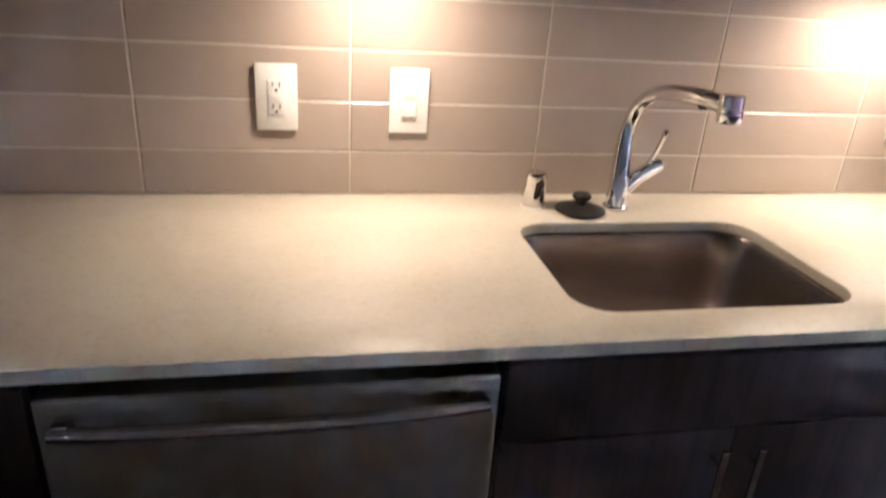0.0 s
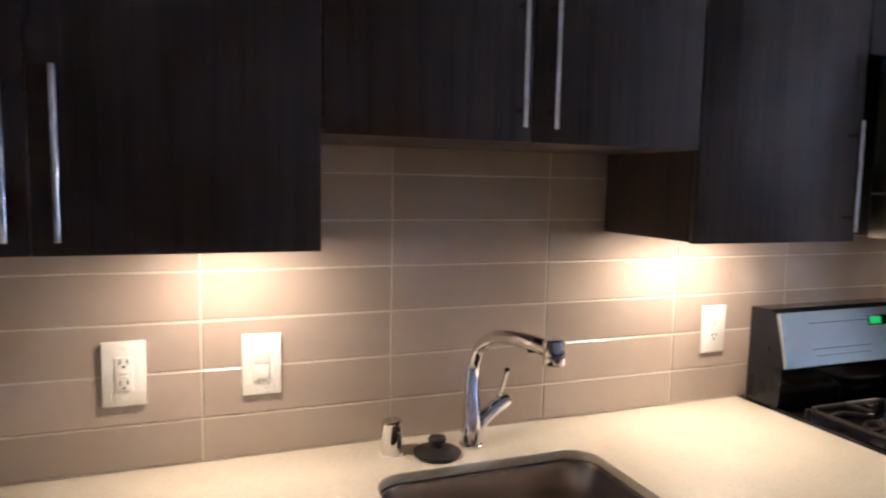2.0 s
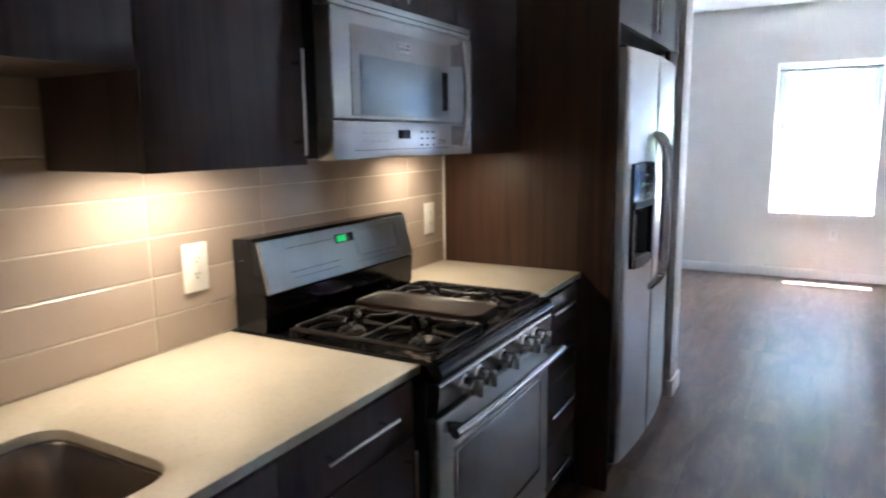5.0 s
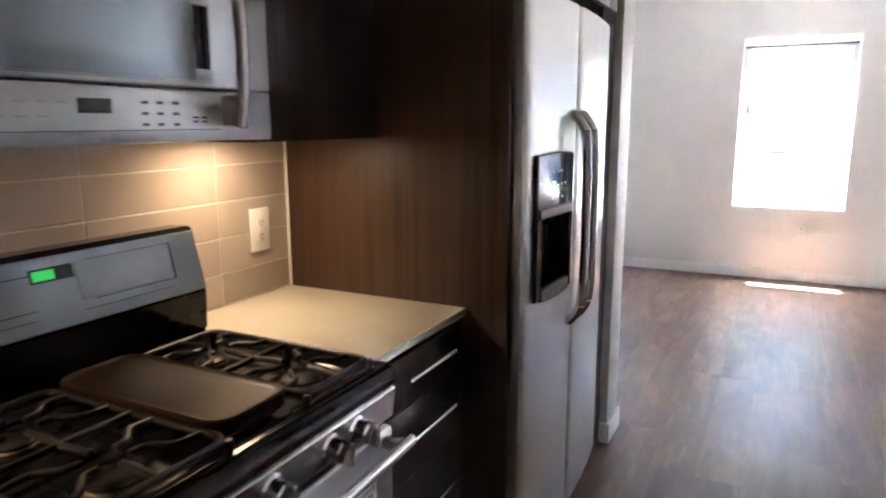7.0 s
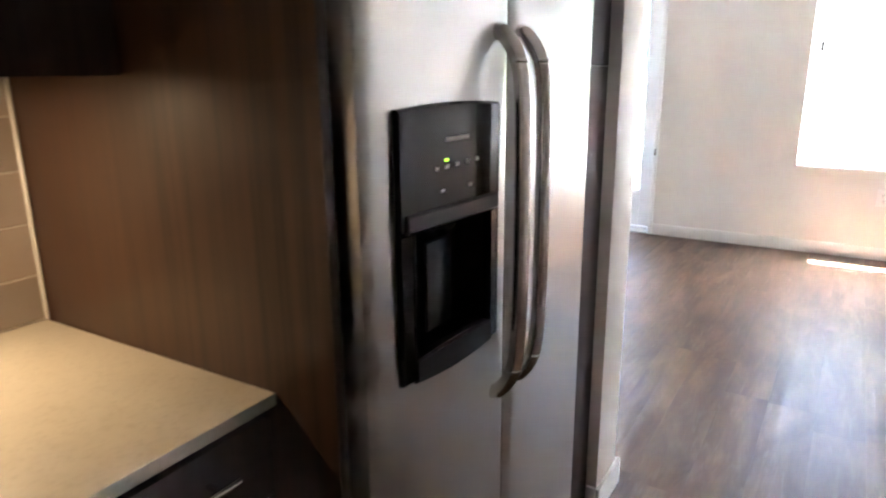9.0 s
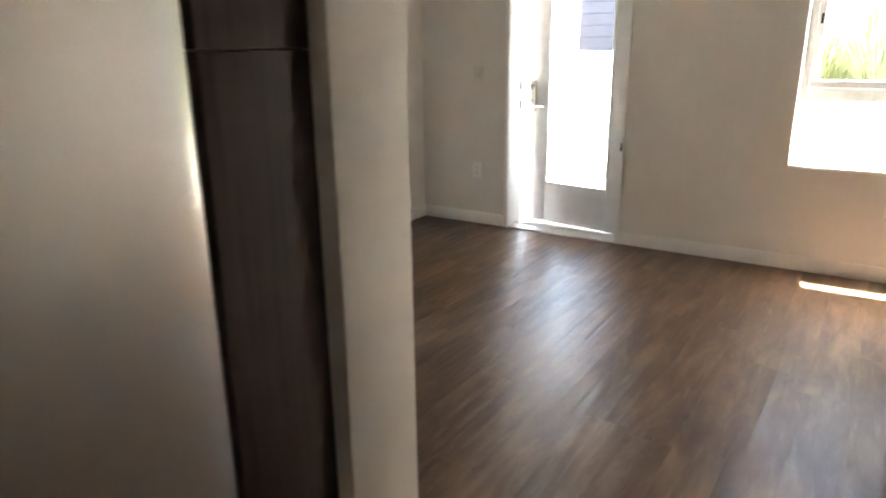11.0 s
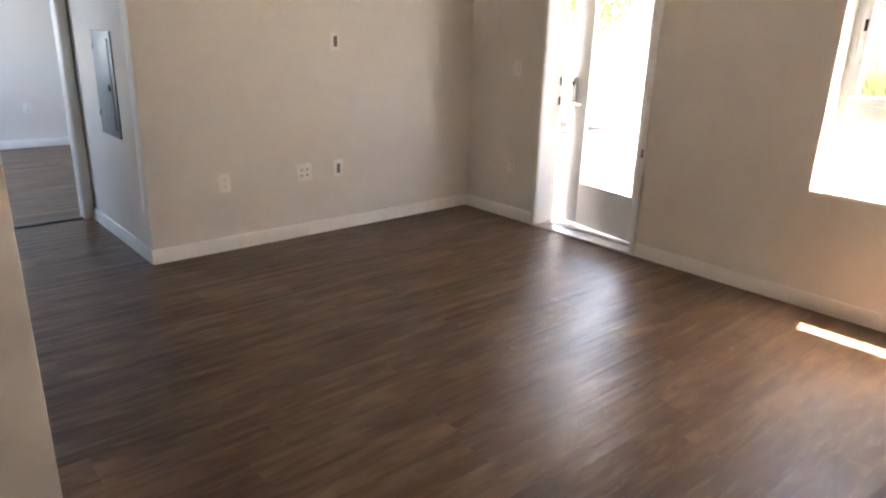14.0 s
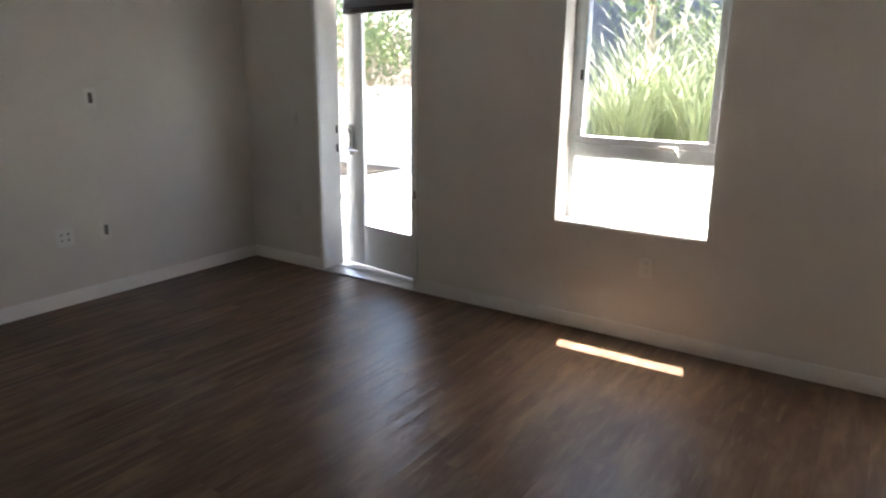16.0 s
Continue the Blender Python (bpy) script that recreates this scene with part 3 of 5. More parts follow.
def base_cabinet(x0, x1, label, hollow=False):
    c = thing("base_cabinet", label, "cabinet", (x0, 0, 0), "base kitchen cabinets")
    bm = box(x0 + 0.0006, x1 - 0.0006, BF + 0.0205, 0.0, 0.10, 0.62 if hollow else 0.8915, 0.001)
    if hollow:
        for a, b in ((x0 + 0.0006, x0 + 0.018), (x1 - 0.018, x1 - 0.0006)):
            add_box(bm, a, b, BF + 0.0205, 0.0, 0.62, 0.8915)
    part("body", bm, CARCASS, c)
    part("toe_kick", box(x0 + 0.001, x1 - 0.001, -0.545, -0.53, 0.0, 0.099, 0.001), LAMINATE, c)
    return c


c = base_cabinet(-0.89, -0.43, "dark laminate base cabinet beside the dishwasher")
front("drawer_front", -0.89, -0.43, 0.735, 0.872, BF, c)
front("door", -0.89, -0.43, 0.102, 0.733, BF, c)
c = base_cabinet(0.183, 0.963, "dark laminate double-door base cabinet under the sink", True)
front("false_front", 0.183, 0.963, 0.735, 0.872, BF, c)
d = front("door", 0.183, 0.573, 0.102, 0.733, BF, c)
bar_handle(d, (0.541, 0, 0.47), (0.541, 0, 0.712), BF)
d = front("door", 0.573, 0.963, 0.102, 0.733, BF, c)
bar_handle(d, (0.605, 0, 0.47), (0.605, 0, 0.712), BF)
c = base_cabinet(0.964, 1.430, "dark laminate base cabinet with drawer and door")
d = front("drawer_front", 0.964, 1.430, 0.735, 0.872, BF, c)
bar_handle(d, (1.066, 0, 0.819), (1.318, 0, 0.819), BF)
d = front("door", 0.964, 1.430, 0.102, 0.733, BF, c)
bar_handle(d, (1.384, 0, 0.47), (1.384, 0, 0.716), BF)
c = base_cabinet(2.200, 2.672, "dark laminate drawer stack between range and panel")
zs = [0.872, 0.735, 0.532, 0.290, 0.102]
hz = [0.818, 0.660, 0.430, 0.190]
for a, b, h in zip(zs[1:], zs, hz):
    d = front("drawer_front", 2.200, 2.672, a, b, BF, c)
    bar_handle(d, (2.328, 0, h), (2.578, 0, h), BF)

# worktops
SX0, SX1, SY0, SY1 = 0.310, 0.808, -0.548, -0.182


def worktop(x0, x1, hole, label, y0=-0.632):
    y1, z0 = 0.0, 0.892
    bm = bmesh.new()
    o = [bm.verts.new(p) for p in ((x0, y0, CT), (x1, y0, CT), (x1, y1, CT), (x0, y1, CT))]
    loops = [[bm.edges.new((o[i], o[(i + 1) % 4])) for i in range(4)]]
    if hole:
        h = [bm.verts.new(p) for p in round_rect(SX0, SX1, SY0, SY1, 0.065, CT, 8)]
        loops.append([bm.edges.new((h[i], h[(i + 1) % len(h)])) for i in range(len(h))])
    bmesh.ops.triangle_fill(bm, use_beauty=True, edges=[e for l in loops for e in l])
    if hole:
        bad = [f for f in bm.faces if SX0 + 0.07 < f.calc_center_median().x < SX1 - 0.07 and SY0 + 0.01 < f.calc_center_median().y < SY1 - 0.01]
        if bad:
            bmesh.ops.delete(bm, geom=bad, context="FACES_ONLY")
    r = bmesh.ops.extrude_face_region(bm, geom=list(bm.faces))
    bmesh.ops.translate(bm, vec=(0, 0, z0 - CT), verts=[v for v in r["geom"] if isinstance(v, bmesh.types.BMVert)])
    bmesh.ops.recalc_face_normals(bm, faces=bm.faces)
    rim = [e for e in bm.edges if abs(e.verts[0].co.z - e.verts[1].co.z) < 1e-5 and len(e.link_faces) == 2 and e.calc_face_angle(0) > 1.2]
    bmesh.ops.bevel(bm, geom=rim, offset=0.0025, segments=2, affect="EDGES", profile=0.5)
    return solid("worktop", bm, QUARTZ, label, "worktop")


worktop(-0.89, 1.427, True, "cream speckled quartz worktop with sink cutout")
worktop(2.197, 2.672, False, "cream speckled quartz worktop beside the range", -0.629)

# sink
sk = thing("kitchen_sink", "brushed stainless undermount sink in the worktop", "sink", (SX0, SY1, 0.70))
rings = []
for inset, z, r in ((-0.018, 0.891, 0.07), (0.004, 0.891, 0.066), (0.006, 0.887, 0.065), (0.010, 0.76, 0.065), (0.014, 0.730, 0.064), (0.024, 0.708, 0.06), (0.045, 0.700, 0.055), (0.17, 0.694, 0.006)):
    rings.append(round_rect(SX0 + inset, SX1 - inset, SY0 + inset, SY1 - inset, r, z, 6))
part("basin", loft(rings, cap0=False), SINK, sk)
part("drain", lathe(((SX0 + SX1) / 2, (SY0 + SY1) / 2, 0.695), [(0.045, 0), (0.045, 0.003), (0.036, 0.004), (0.030, 0.001), (0.01, 0.002)]), CHROME, sk, "chrome drain ring")

# faucet
fa = thing("kitchen_faucet", "chrome single-lever pull-out kitchen faucet", "faucet", (0.565, -0.095, CT))
B = Vector((0.565, -0.095, CT))
part("base_ring", lathe(B, [(0.027, 0), (0.027, 0.006), (0.024, 0.009)]), CHROME, fa)
path = arc([B + Vector(q) for q in ((0, 0, 0.006), (0.002, 0.006, 0.06), (0.008, 0.022, 0.115), (0.013, 0.030, 0.160), (0.022, 0.018, 0.215), (0.036, -0.030, 0.252), (0.050, -0.095, 0.264), (0.066, -0.150, 0.266), (0.080, -0.190, 0.262))], 5)
n = len(path)
part("spout", tube(path, [0.0235 - 0.0085 * min(1, k / 16) + 0.003 * max(0, (k - 24) / (n - 24)) for k in range(n)], 20), CHROME, fa)
e = B + Vector((0.084, -0.200, 0.2835))
up = Vector((0.03, -0.06, -1.0)).normalized()
part("spray_head", lathe(e, [(0.018, 0), (0.0215, 0.002), (0.0225, 0.006), (0.0225, 0.047), (0.0205, 0.050)], up, 28), CHROME, fa)
part("spray_ring", lathe(e + up * 0.030, [(0.0226, 0), (0.0229, 0.001), (0.0229, 0.006), (0.0226, 0.007)], up, 28), STEEL, fa)
dk = (path[-6] - Vector((0, 0, 0.0165)))
part("spray_button", box(-0.010, 0.010, -0.007, 0.007, -0.003, 0.003, 0.002, 2, Matrix.Translation(dk)), BLACKPLASTIC, fa)
arm = arc([B + Vector(q) for q in ((0.0, 0.002, 0.016), (0.014, 0.008, 0.040), (0.044, 0.015, 0.063), (0.074, 0.022, 0.079), (0.100, 0.028, 0.090))], 4)
part("valve_arm", tube(arm, [0.0225 - 0.0055 * min(1, k / 8) for k in range(len(arm) - 1)] + [0.0155], 18), CHROME, fa)
part("lever", tube(arc([B + Vector(q) for q in ((0.074, 0.024, 0.090), (0.077, 0.018, 0.108), (0.078, -0.002, 0.145), (0.076, -0.018, 0.174))], 4), [0.009, 0.008, 0.007, 0.006, 0.006, 0.006, 0.006, 0.006, 0.006, 0.006, 0.0065, 0.0065, 0.006], 12), CHROME, fa)

# air gap cap, sink stopper
ag = thing("air_gap", "chrome slanted-top air gap cap on the worktop", "air gap", (0.382, -0.082, CT))
bm = loft([[v + Vector((0, 0, k * 0.25 * (v.x - 0.382))) for v in ring((0.382, -0.082, CT + h), r, n=28)] for r, h, k in ((0.0235, 0.003, 0), (0.0235, 0.058, 0.3), (0.0222, 0.072, 0.4), (0.019, 0.075, 0.4))])
part("cap", bm, CHROME, ag)
part("gasket", lathe((0.382, -0.082, CT), [(0.0255, 0), (0.0255, 0.002), (0.0245, 0.0032)], n=28), PLASTIC, ag)
st = thing("sink_stopper", "black rubber sink stopper lying on the worktop", "sink stopper", (0.475, -0.118, CT))
part("disc", lathe((0.475, -0.118, CT), [(0.040, 0), (0.053, 0.005), (0.052, 0.008), (0.035, 0.014), (0.018, 0.018)], n=32), RUBBER, st)
part("knob", lathe((0.475, -0.118, CT + 0.017), [(0.013, 0), (0.012, 0.008), (0.019, 0.014), (0.020, 0.020), (0.017, 0.023)], n=24), RUBBER, st)

# dishwasher
dw = thing("dishwasher", "stainless dishwasher with full-width bowed bar handle", "dishwasher", (-0.425, 0, 0))
part("body", box(-0.424, 0.176, -0.58, 0, 0.10, 0.872, 0.003), BLACKPLASTIC, dw)
part("door", box(-0.420, 0.172, -0.622, -0.582, 0.115, 0.862, 0.006, 3), STEELV, dw, "brushed stainless door")
part("pocket", box(-0.33, 0.10, -0.6235, -0.615, 0.806, 0.852, 0.004), STEELV, dw, "darker steel strip behind the handle")
part("toe_kick", box(-0.42, 0.172, -0.55, -0.535, 0.0, 0.10, 0.002), BLACKPLASTIC, dw)
hp = arc([(-0.396, -0.640, 0.826), (-0.30, -0.654, 0.830), (-0.124, -0.660, 0.832), (0.055, -0.654, 0.832), (0.150, -0.640, 0.830)], 6)
h = part("handle", tube(hp, 0.0115, 14, squash=0.8), STEEL, dw, "bowed stainless bar handle")
for x in (-0.384, 0.138):
    part("bracket", box(x - 0.011, x + 0.011, -0.648, -0.620, 0.819, 0.841, 0.005), STEEL, h)

# backsplash tiles are laid near the end of the file
ws = structure("backsplash", box(-0.95, 2.6725, -0.0022, 0.0115, CT + 0.001, 1.63, 0), GROUT, "taupe glazed tiles stacked on light grout", "backsplash")
structure("caulk_corner", box(2.6665, 2.6725, -0.011, -0.0005, CT + 0.001, 1.386, 0.002), PLASTIC, "white sealant bead in the tile corner", "trim")

# tall end panel, fridge surround
tp = thing("end_panel", "tall brown wood-grain end panel beside the refrigerator", "panel", (2.68, 0, 0))
part("board", box(2.6735, 2.692, -0.748, 0.010, 0.0, UP_TOP, 0.0006), PANELWOOD, tp)
part("edge_band", box(2.6731, 2.6924, -0.7500, -0.7482, 0.0, UP_TOP, 0.0004), LAMINATE, tp, "dark front edge band")
fc = thing("fridge_cabinet", "dark laminate two-door cabinet above the refrigerator", "cabinet", (2.694, 0, 1.862))
part("body", box(2.6935, 3.850, -0.728, 0.010, 1.862, UP_TOP, 0.001), LAMINATE, fc)
d = front("door", 2.6935, 3.21, 1.860, UP_TOP, -0.7505, fc)
bar_handle(d, (3.175, 0, 1.885), (3.175, 0, 2.13), -0.7505)
d = front("door", 3.21, 3.73, 1.860, UP_TOP, -0.7505, fc)
bar_handle(d, (3.245, 0, 1.885), (3.245, 0, 2.13), -0.7505)
front("filler", 3.73, 3.850, 1.860, UP_TOP, -0.7505, fc)
fp = thing("filler_panel", "dark grey laminate filler strip beside the refrigerator", "panel", (3.66, -0.73, 0))
part("lower_strip", box(3.652, 3.850, -0.745, -0.72, 0.0, 1.394, 0.0015), LAMINATE, fp)
part("upper_strip", box(3.652, 3.850, -0.745, -0.72, 1.397, 1.859, 0.0015), LAMINATE, fp)
structure("soffit_fridge", box(2.673, STUB0 - 0.001, -0.80, -0.361, UP_TOP + 0.004, CEIL_Z - 0.001, 0.003), CEIL, "white painted soffit above the refrigerator", "soffit")

# ---- refrigerator ----
FX_L, FX_R, FG = 2.708, 3.618, 3.102
rf = thing("refrigerator", "stainless side-by-side refrigerator with ice dispenser", "refrigerator", (FX_L, 0, 0))
part("body", box(FX_L + 0.004, FX_R - 0.004, -0.715, -0.03, 0.03, 1.765, 0.004), GREYMETAL, rf, "grey painted cabinet sides")
part("top_hinge_cover", box(FX_L + 0.01, FX_R - 0.01, -0.77, -0.60, 1.766, 1.785, 0.006), BLACKPLASTIC, rf)
part("toe_grille", box(FX_L + 0.01, FX_R - 0.01, -0.735, -0.70, 0.025, 0.105, 0.006), BLACKPLASTIC, rf)
for x in (FX_L + 0.05, FX_R - 0.05):
    part("foot", lathe((x, -0.70, 0), [(0.022, 0), (0.022, 0.02), (0.012, 0.03)], n=16), BLACKPLASTIC, rf)


def door_face(x):
    """Bowed front of the doors."""
    u = (x - (FX_L + FX_R) / 2) / ((FX_R - FX_L) / 2)
    return -0.812 + 0.030 * u * u


def fridge_door(x0, x1, z0, z1, label, cut=None):
    back = -0.722
    xs = [x0 + (x1 - x0) * k / 16 for k in range(17)]
    prof = [Vector((x0, back, 0)), Vector((x0, door_face(x0) + 0.022, 0)), Vector((x0 + 0.004, door_face(x0) + 0.008, 0)), Vector((x0 + 0.014, door_face(x0) + 0.001, 0))]
    prof += [Vector((x, door_face(x), 0)) for x in xs[1:-1]]
    prof += [Vector((x1 - 0.012, door_face(x1) + 0.001, 0)), Vector((x1 - 0.004, door_face(x1) + 0.006, 0)), Vector((x1, door_face(x1) + 0.018, 0)), Vector((x1, back, 0))]
    mid = Vector(((x0 + x1) / 2, -0.76, 0))
    zs = [(z0, 0.985), (z0 + 0.006, 1.0), (z1 - 0.006, 1.0), (z1, 0.985)]
    if cut:
        zs[2:2] = [(cut[2], 1.0), (cut[3], 1.0)]
        mids = [p for p in prof[4:-4] if abs(p.x - cut[0]) > 0.012 and abs(p.x - cut[1]) > 0.012]
        mids += [Vector((c, door_face(c), 0)) for c in cut[:2]]
        prof = prof[:4] + sorted(mids, key=lambda p: p.x) + prof[-4:]
    rings = [[mid + (p - mid) * k + Vector((0, 0, z)) for p in prof] for z, k in zs]
    bm = loft(rings)
    if cut:
        inner = [f for f in bm.faces if len(f.verts) == 4 and cut[2] < f.calc_center_median().z < cut[3] and cut[0] < f.calc_center_median().x < cut[1] and f.calc_center_median().y < -0.75]
        bmesh.ops.delete(bm, geom=inner, context="FACES_ONLY")
    return part("door", bm, STEELV, rf, label)


DX0, DX1, DZ0, DZ1 = 2.772, 3.040, 0.920, 1.338
fd = fridge_door(FX_L, FG - 0.0025, 0.11, 1.775, "stainless freezer door with dispenser", (DX0 + 0.026, DX1 - 0.020, DZ0 + 0.026, 1.163))
fridge_door(FG + 0.0025, FX_R, 0.11, 1.775, "stainless fresh food door")


def bowed_box(x0, x1, z0, z1, out, depth, bow=0.0, n=12, rim=0.004):
    """A slab that follows the bow of the door; bow lifts the middle of its ends."""
    rings = []
    for k in range(n + 1):
        x = x0 + (x1 - x0) * k / n
        u = 2 * k / n - 1
        b = bow * (1 - u * u)
        y = door_face(x)
        rings.append([Vector((x, y + depth, z0 - b)), Vector((x, y - out + rim, z0 - b)), Vector((x, y - out, z0 - b + rim)), Vector((x, y - out, z1 + b - rim)), Vector((x, y - out + rim, z1 + b)), Vector((x, y + depth, z1 + b))])
    return loft(rings)


ds = part("dispenser", bowed_box(DX0, DX1, 1.160, DZ1, 0.012, 0.004, 0.006), DISPENSER, rf, "glossy black ice and water dispenser")
part("left_cheek", bowed_box(DX0, DX0 + 0.030, DZ0, 1.160, 0.012, 0.004), DISPENSER, ds)
part("right_cheek", bowed_box(DX1 - 0.024, DX1, DZ0, 1.160, 0.012, 0.004), DISPENSER, ds)
part("drip_tray", bowed_box(DX0 + 0.030, DX1 - 0.024, DZ0 - 0.004, DZ0 + 0.035, 0.014, 0.004, 0.006), BLACKPLASTIC, ds)
bm = bmesh.new()
x0, x1, z0, z1, yb = DX0 + 0.026, DX1 - 0.020, DZ0 + 0.026, 1.163, -0.735
rims = [[Vector((x, y, z)) for x, z in ((x0 + i, z0 + i), (x1 - i, z0 + i), (x1 - i, z1 - i), (x0 + i, z1 - i))] for y, i in ((-0.806, 0), (-0.745, 0.004), (yb, 0.012))]
loft(rims, cap0=False, bm=bm)
part("cavity", bm, BLACKPLASTIC, ds)
part("trim_band", bowed_box(DX0 + 0.012, DX1 - 0.008, 1.158, 1.188, 0.0165, 0.004, 0, 12), BLACKPLASTIC, ds)
part("paddle", box(2.885, 2.965, -0.772, -0.764, 0.965, 1.12, 0.006), BLACKPLASTIC, ds)
part("nozzle", lathe((2.925, -0.785, 1.160), [(0.016, 0), (0.014, -0.016), (0.009, -0.022)], n=16), BLACKPLASTIC, ds)


def on_bow(name, x, z, w, h, mat, out=0.0130):
    part(name, bowed_box(x - w / 2, x + w / 2, z - h / 2, z + h / 2, out, -0.009, 0, 4, 0.0002), mat, ds)


MARK = surface("grey_print", (0.30, 0.30, 0.30), 0.5, spread=0.05, size=50)
on_bow("badge", 2.911, 1.289, 0.062, 0.006, MARK)
for k, x in enumerate((2.855, 2.882, 2.909, 2.938, 2.967)):
    on_bow("icon", x, 1.247 + 0.001 * k, 0.009, 0.006, MARK)
on_bow("indicator", 2.880, 1.258, 0.009, 0.004, INDICATOR, 0.0134)
for x in (2.87, 2.945):
    on_bow("icon", x, 1.212, 0.010, 0.005, MARK)

for x in (FG - 0.052, FG + 0.032):
    y = door_face(x)
    pts = arc([(x, y + 0.004, 1.452), (x, y - 0.014, 1.446), (x, y - 0.040, 1.405), (x, y - 0.050, 1.33), (x, y - 0.053, 1.12), (x, y - 0.050, 0.92), (x, y - 0.040, 0.845), (x, y - 0.014, 0.803), (x, y + 0.004, 0.797)], 6)
    h = part("handle", tube(pts, 0.0145, 16), NICKEL, rf, "long bowed brushed metal handle")
    for z in (1.405, 0.85):
        part("collar", lathe((x, y - 0.042, z - 0.004), [(0.0148, 0), (0.0155, 0.001), (0.0155, 0.007), (0.0148, 0.008)], n=16), CHROME, h)

# ---- range ----
RX0, RX1 = 1.438, 2.193
rg = thing("gas_range", "stainless gas range with black cooktop and griddle", "stove", (RX0, 0, 0))
part("body", box(RX0, RX1, -0.640, -0.015, 0.03, 0.895, 0.004), BLACKPLASTIC, rg)
bm = box(RX0 - 0.001, RX1 + 0.001, -0.660, -0.095, 0.880, 0.897, 0.002)
rim = [[v for v in round_rect(RX0 - 0.001 + i, RX1 + 0.001 - i, -0.668 + i, -0.100 - i, 0.02, z, 5)] for i, z in ((0.0, 0.890), (0.0, 0.910), (0.004, 0.916), (0.014, 0.917), (0.026, 0.908), (0.034, 0.8975))]
loft(rim, cap0=False, cap1=False, bm=bm)
part("cooktop", bm, BLACKGLOSS, rg, "black enamel cooktop")
bm = bmesh.new()
add_box(bm, RX0 + 0.028, RX1 - 0.028, -0.635, -0.145, 0.8972, 0.8985, 0.0005, 1)
part("burner_pan", bm, BLACKGLOSS, rg)
prof = [(-0.600, 0.890), (-0.640, 0.9155), (-0.664, 0.915), (-0.680, 0.906), (-0.688, 0.892), (-0.687, 0.876), (-0.678, 0.8665), (-0.600, 0.8665)]
part("front_lip", loft([[Vector((x, y, z)) for y, z in prof] for x in (RX0 - 0.001, RX0 + 0.003, RX1 - 0.003, RX1 + 0.001)]), BLACKGLOSS, rg, "glossy black rounded front edge")
prof = [(-0.640, 0.8655), (-0.676, 0.8655), (-0.682, 0.860), (-0.674, 0.796), (-0.668, 0.790), (-0.640, 0.790)]
cp = part("control_panel", loft([[Vector((x, y, z)) for y, z in prof] for x in (RX0, RX0 + 0.004, RX1 - 0.004, RX1)]), STEEL, rg, "stainless knob panel")
for x in (1.562, 1.645, 1.795, 1.958, 2.046):
    k = part("knob", lathe((x, -0.675, 0.828), [(0.028, 0), (0.028, 0.006), (0.023, 0.010), (0.023, 0.034), (0.019, 0.038)], (0, -1, -0.1), 24), NICKEL, cp, "round metal burner knob")
    part("grip", box(x - 0.006, x + 0.006, -0.733, -0.688, 0.801, 0.849, 0.004), NICKEL, k)
    part("mark", box(x - 0.012, x + 0.012, -0.6818, -0.678, 0.857, 0.860, 0.0005, 1), MARK, cp)
part("vent_slot", box(RX0 + 0.02, RX1 - 0.02, -0.660, -0.638, 0.777, 0.789, 0.002), BLACKPLASTIC, rg)
od = part("oven_door", box(RX0 + 0.002, RX1 - 0.002, -0.674, -0.642, 0.235, 0.774, 0.008, 3), STEELV, rg, "stainless oven door")
part("window_trim", box(RX0 + 0.075, RX1 - 0.075, -0.6765, -0.672, 0.335, 0.675, 0.002), STEEL, od)
part("oven_glass", box(RX0 + 0.090, RX1 - 0.090, -0.6785, -0.674, 0.350, 0.660, 0.002), MWGLASS, od)
h = part("handle", tube(arc([(RX0 + 0.004, -0.718, 0.750), (RX0 + 0.12, -0.726, 0.752), ((RX0 + RX1) / 2, -0.732, 0.753), (RX1 - 0.12, -0.728, 0.752), (RX1 - 0.004, -0.722, 0.750)], 6), 0.0135, 16), STEEL, od, "stainless bowed oven handle")
for x in (RX0 + 0.035, RX1 - 0.035):
    part("bracket", box(x - 0.014, x + 0.014, -0.724, -0.673, 0.737, 0.763, 0.005), STEEL, h)
part("drawer", box(RX0 + 0.002, RX1 - 0.002, -0.672, -0.642, 0.055, 0.228, 0.008, 3), STEELV, rg, "stainless storage drawer")
# backguard
bgp = [(-0.020, 0.90), (-0.105, 0.90), (-0.130, 0.925), (-0.135, 1.020), (-0.118, 1.027), (-0.020, 1.027)]
part("riser", loft([[Vector((x, y, z)) for y, z in bgp] for x in (RX0, RX0 + 0.003, RX1 - 0.003, RX1)]), BLACKGLOSS, rg, "glossy black riser")
bgp = [(-0.020, 1.025), (-0.138, 1.025), (-0.102, 1.171), (-0.088, 1.180), (-0.020, 1.176)]
bg = part("backguard", loft([[Vector((x, y, z)) for y, z in bgp] for x in (RX0 + 0.001, RX0 + 0.004, RX1 - 0.004, RX1 - 0.001)]), BLACKGLOSS, rg)
FACE = Matrix.Translation((0, -0.138, 1.025)) @ Matrix.Rotation(math.atan2(0.036, 0.146), 4, "X").inverted()


def on_face(name, x0, x1, z0, z1, mat, parent, out=0.003, bev=0.0008, label=""):
    return part(name, box(x0, x1, -out, 0.0015, z0, z1, bev, 1, FACE), mat, parent, label)


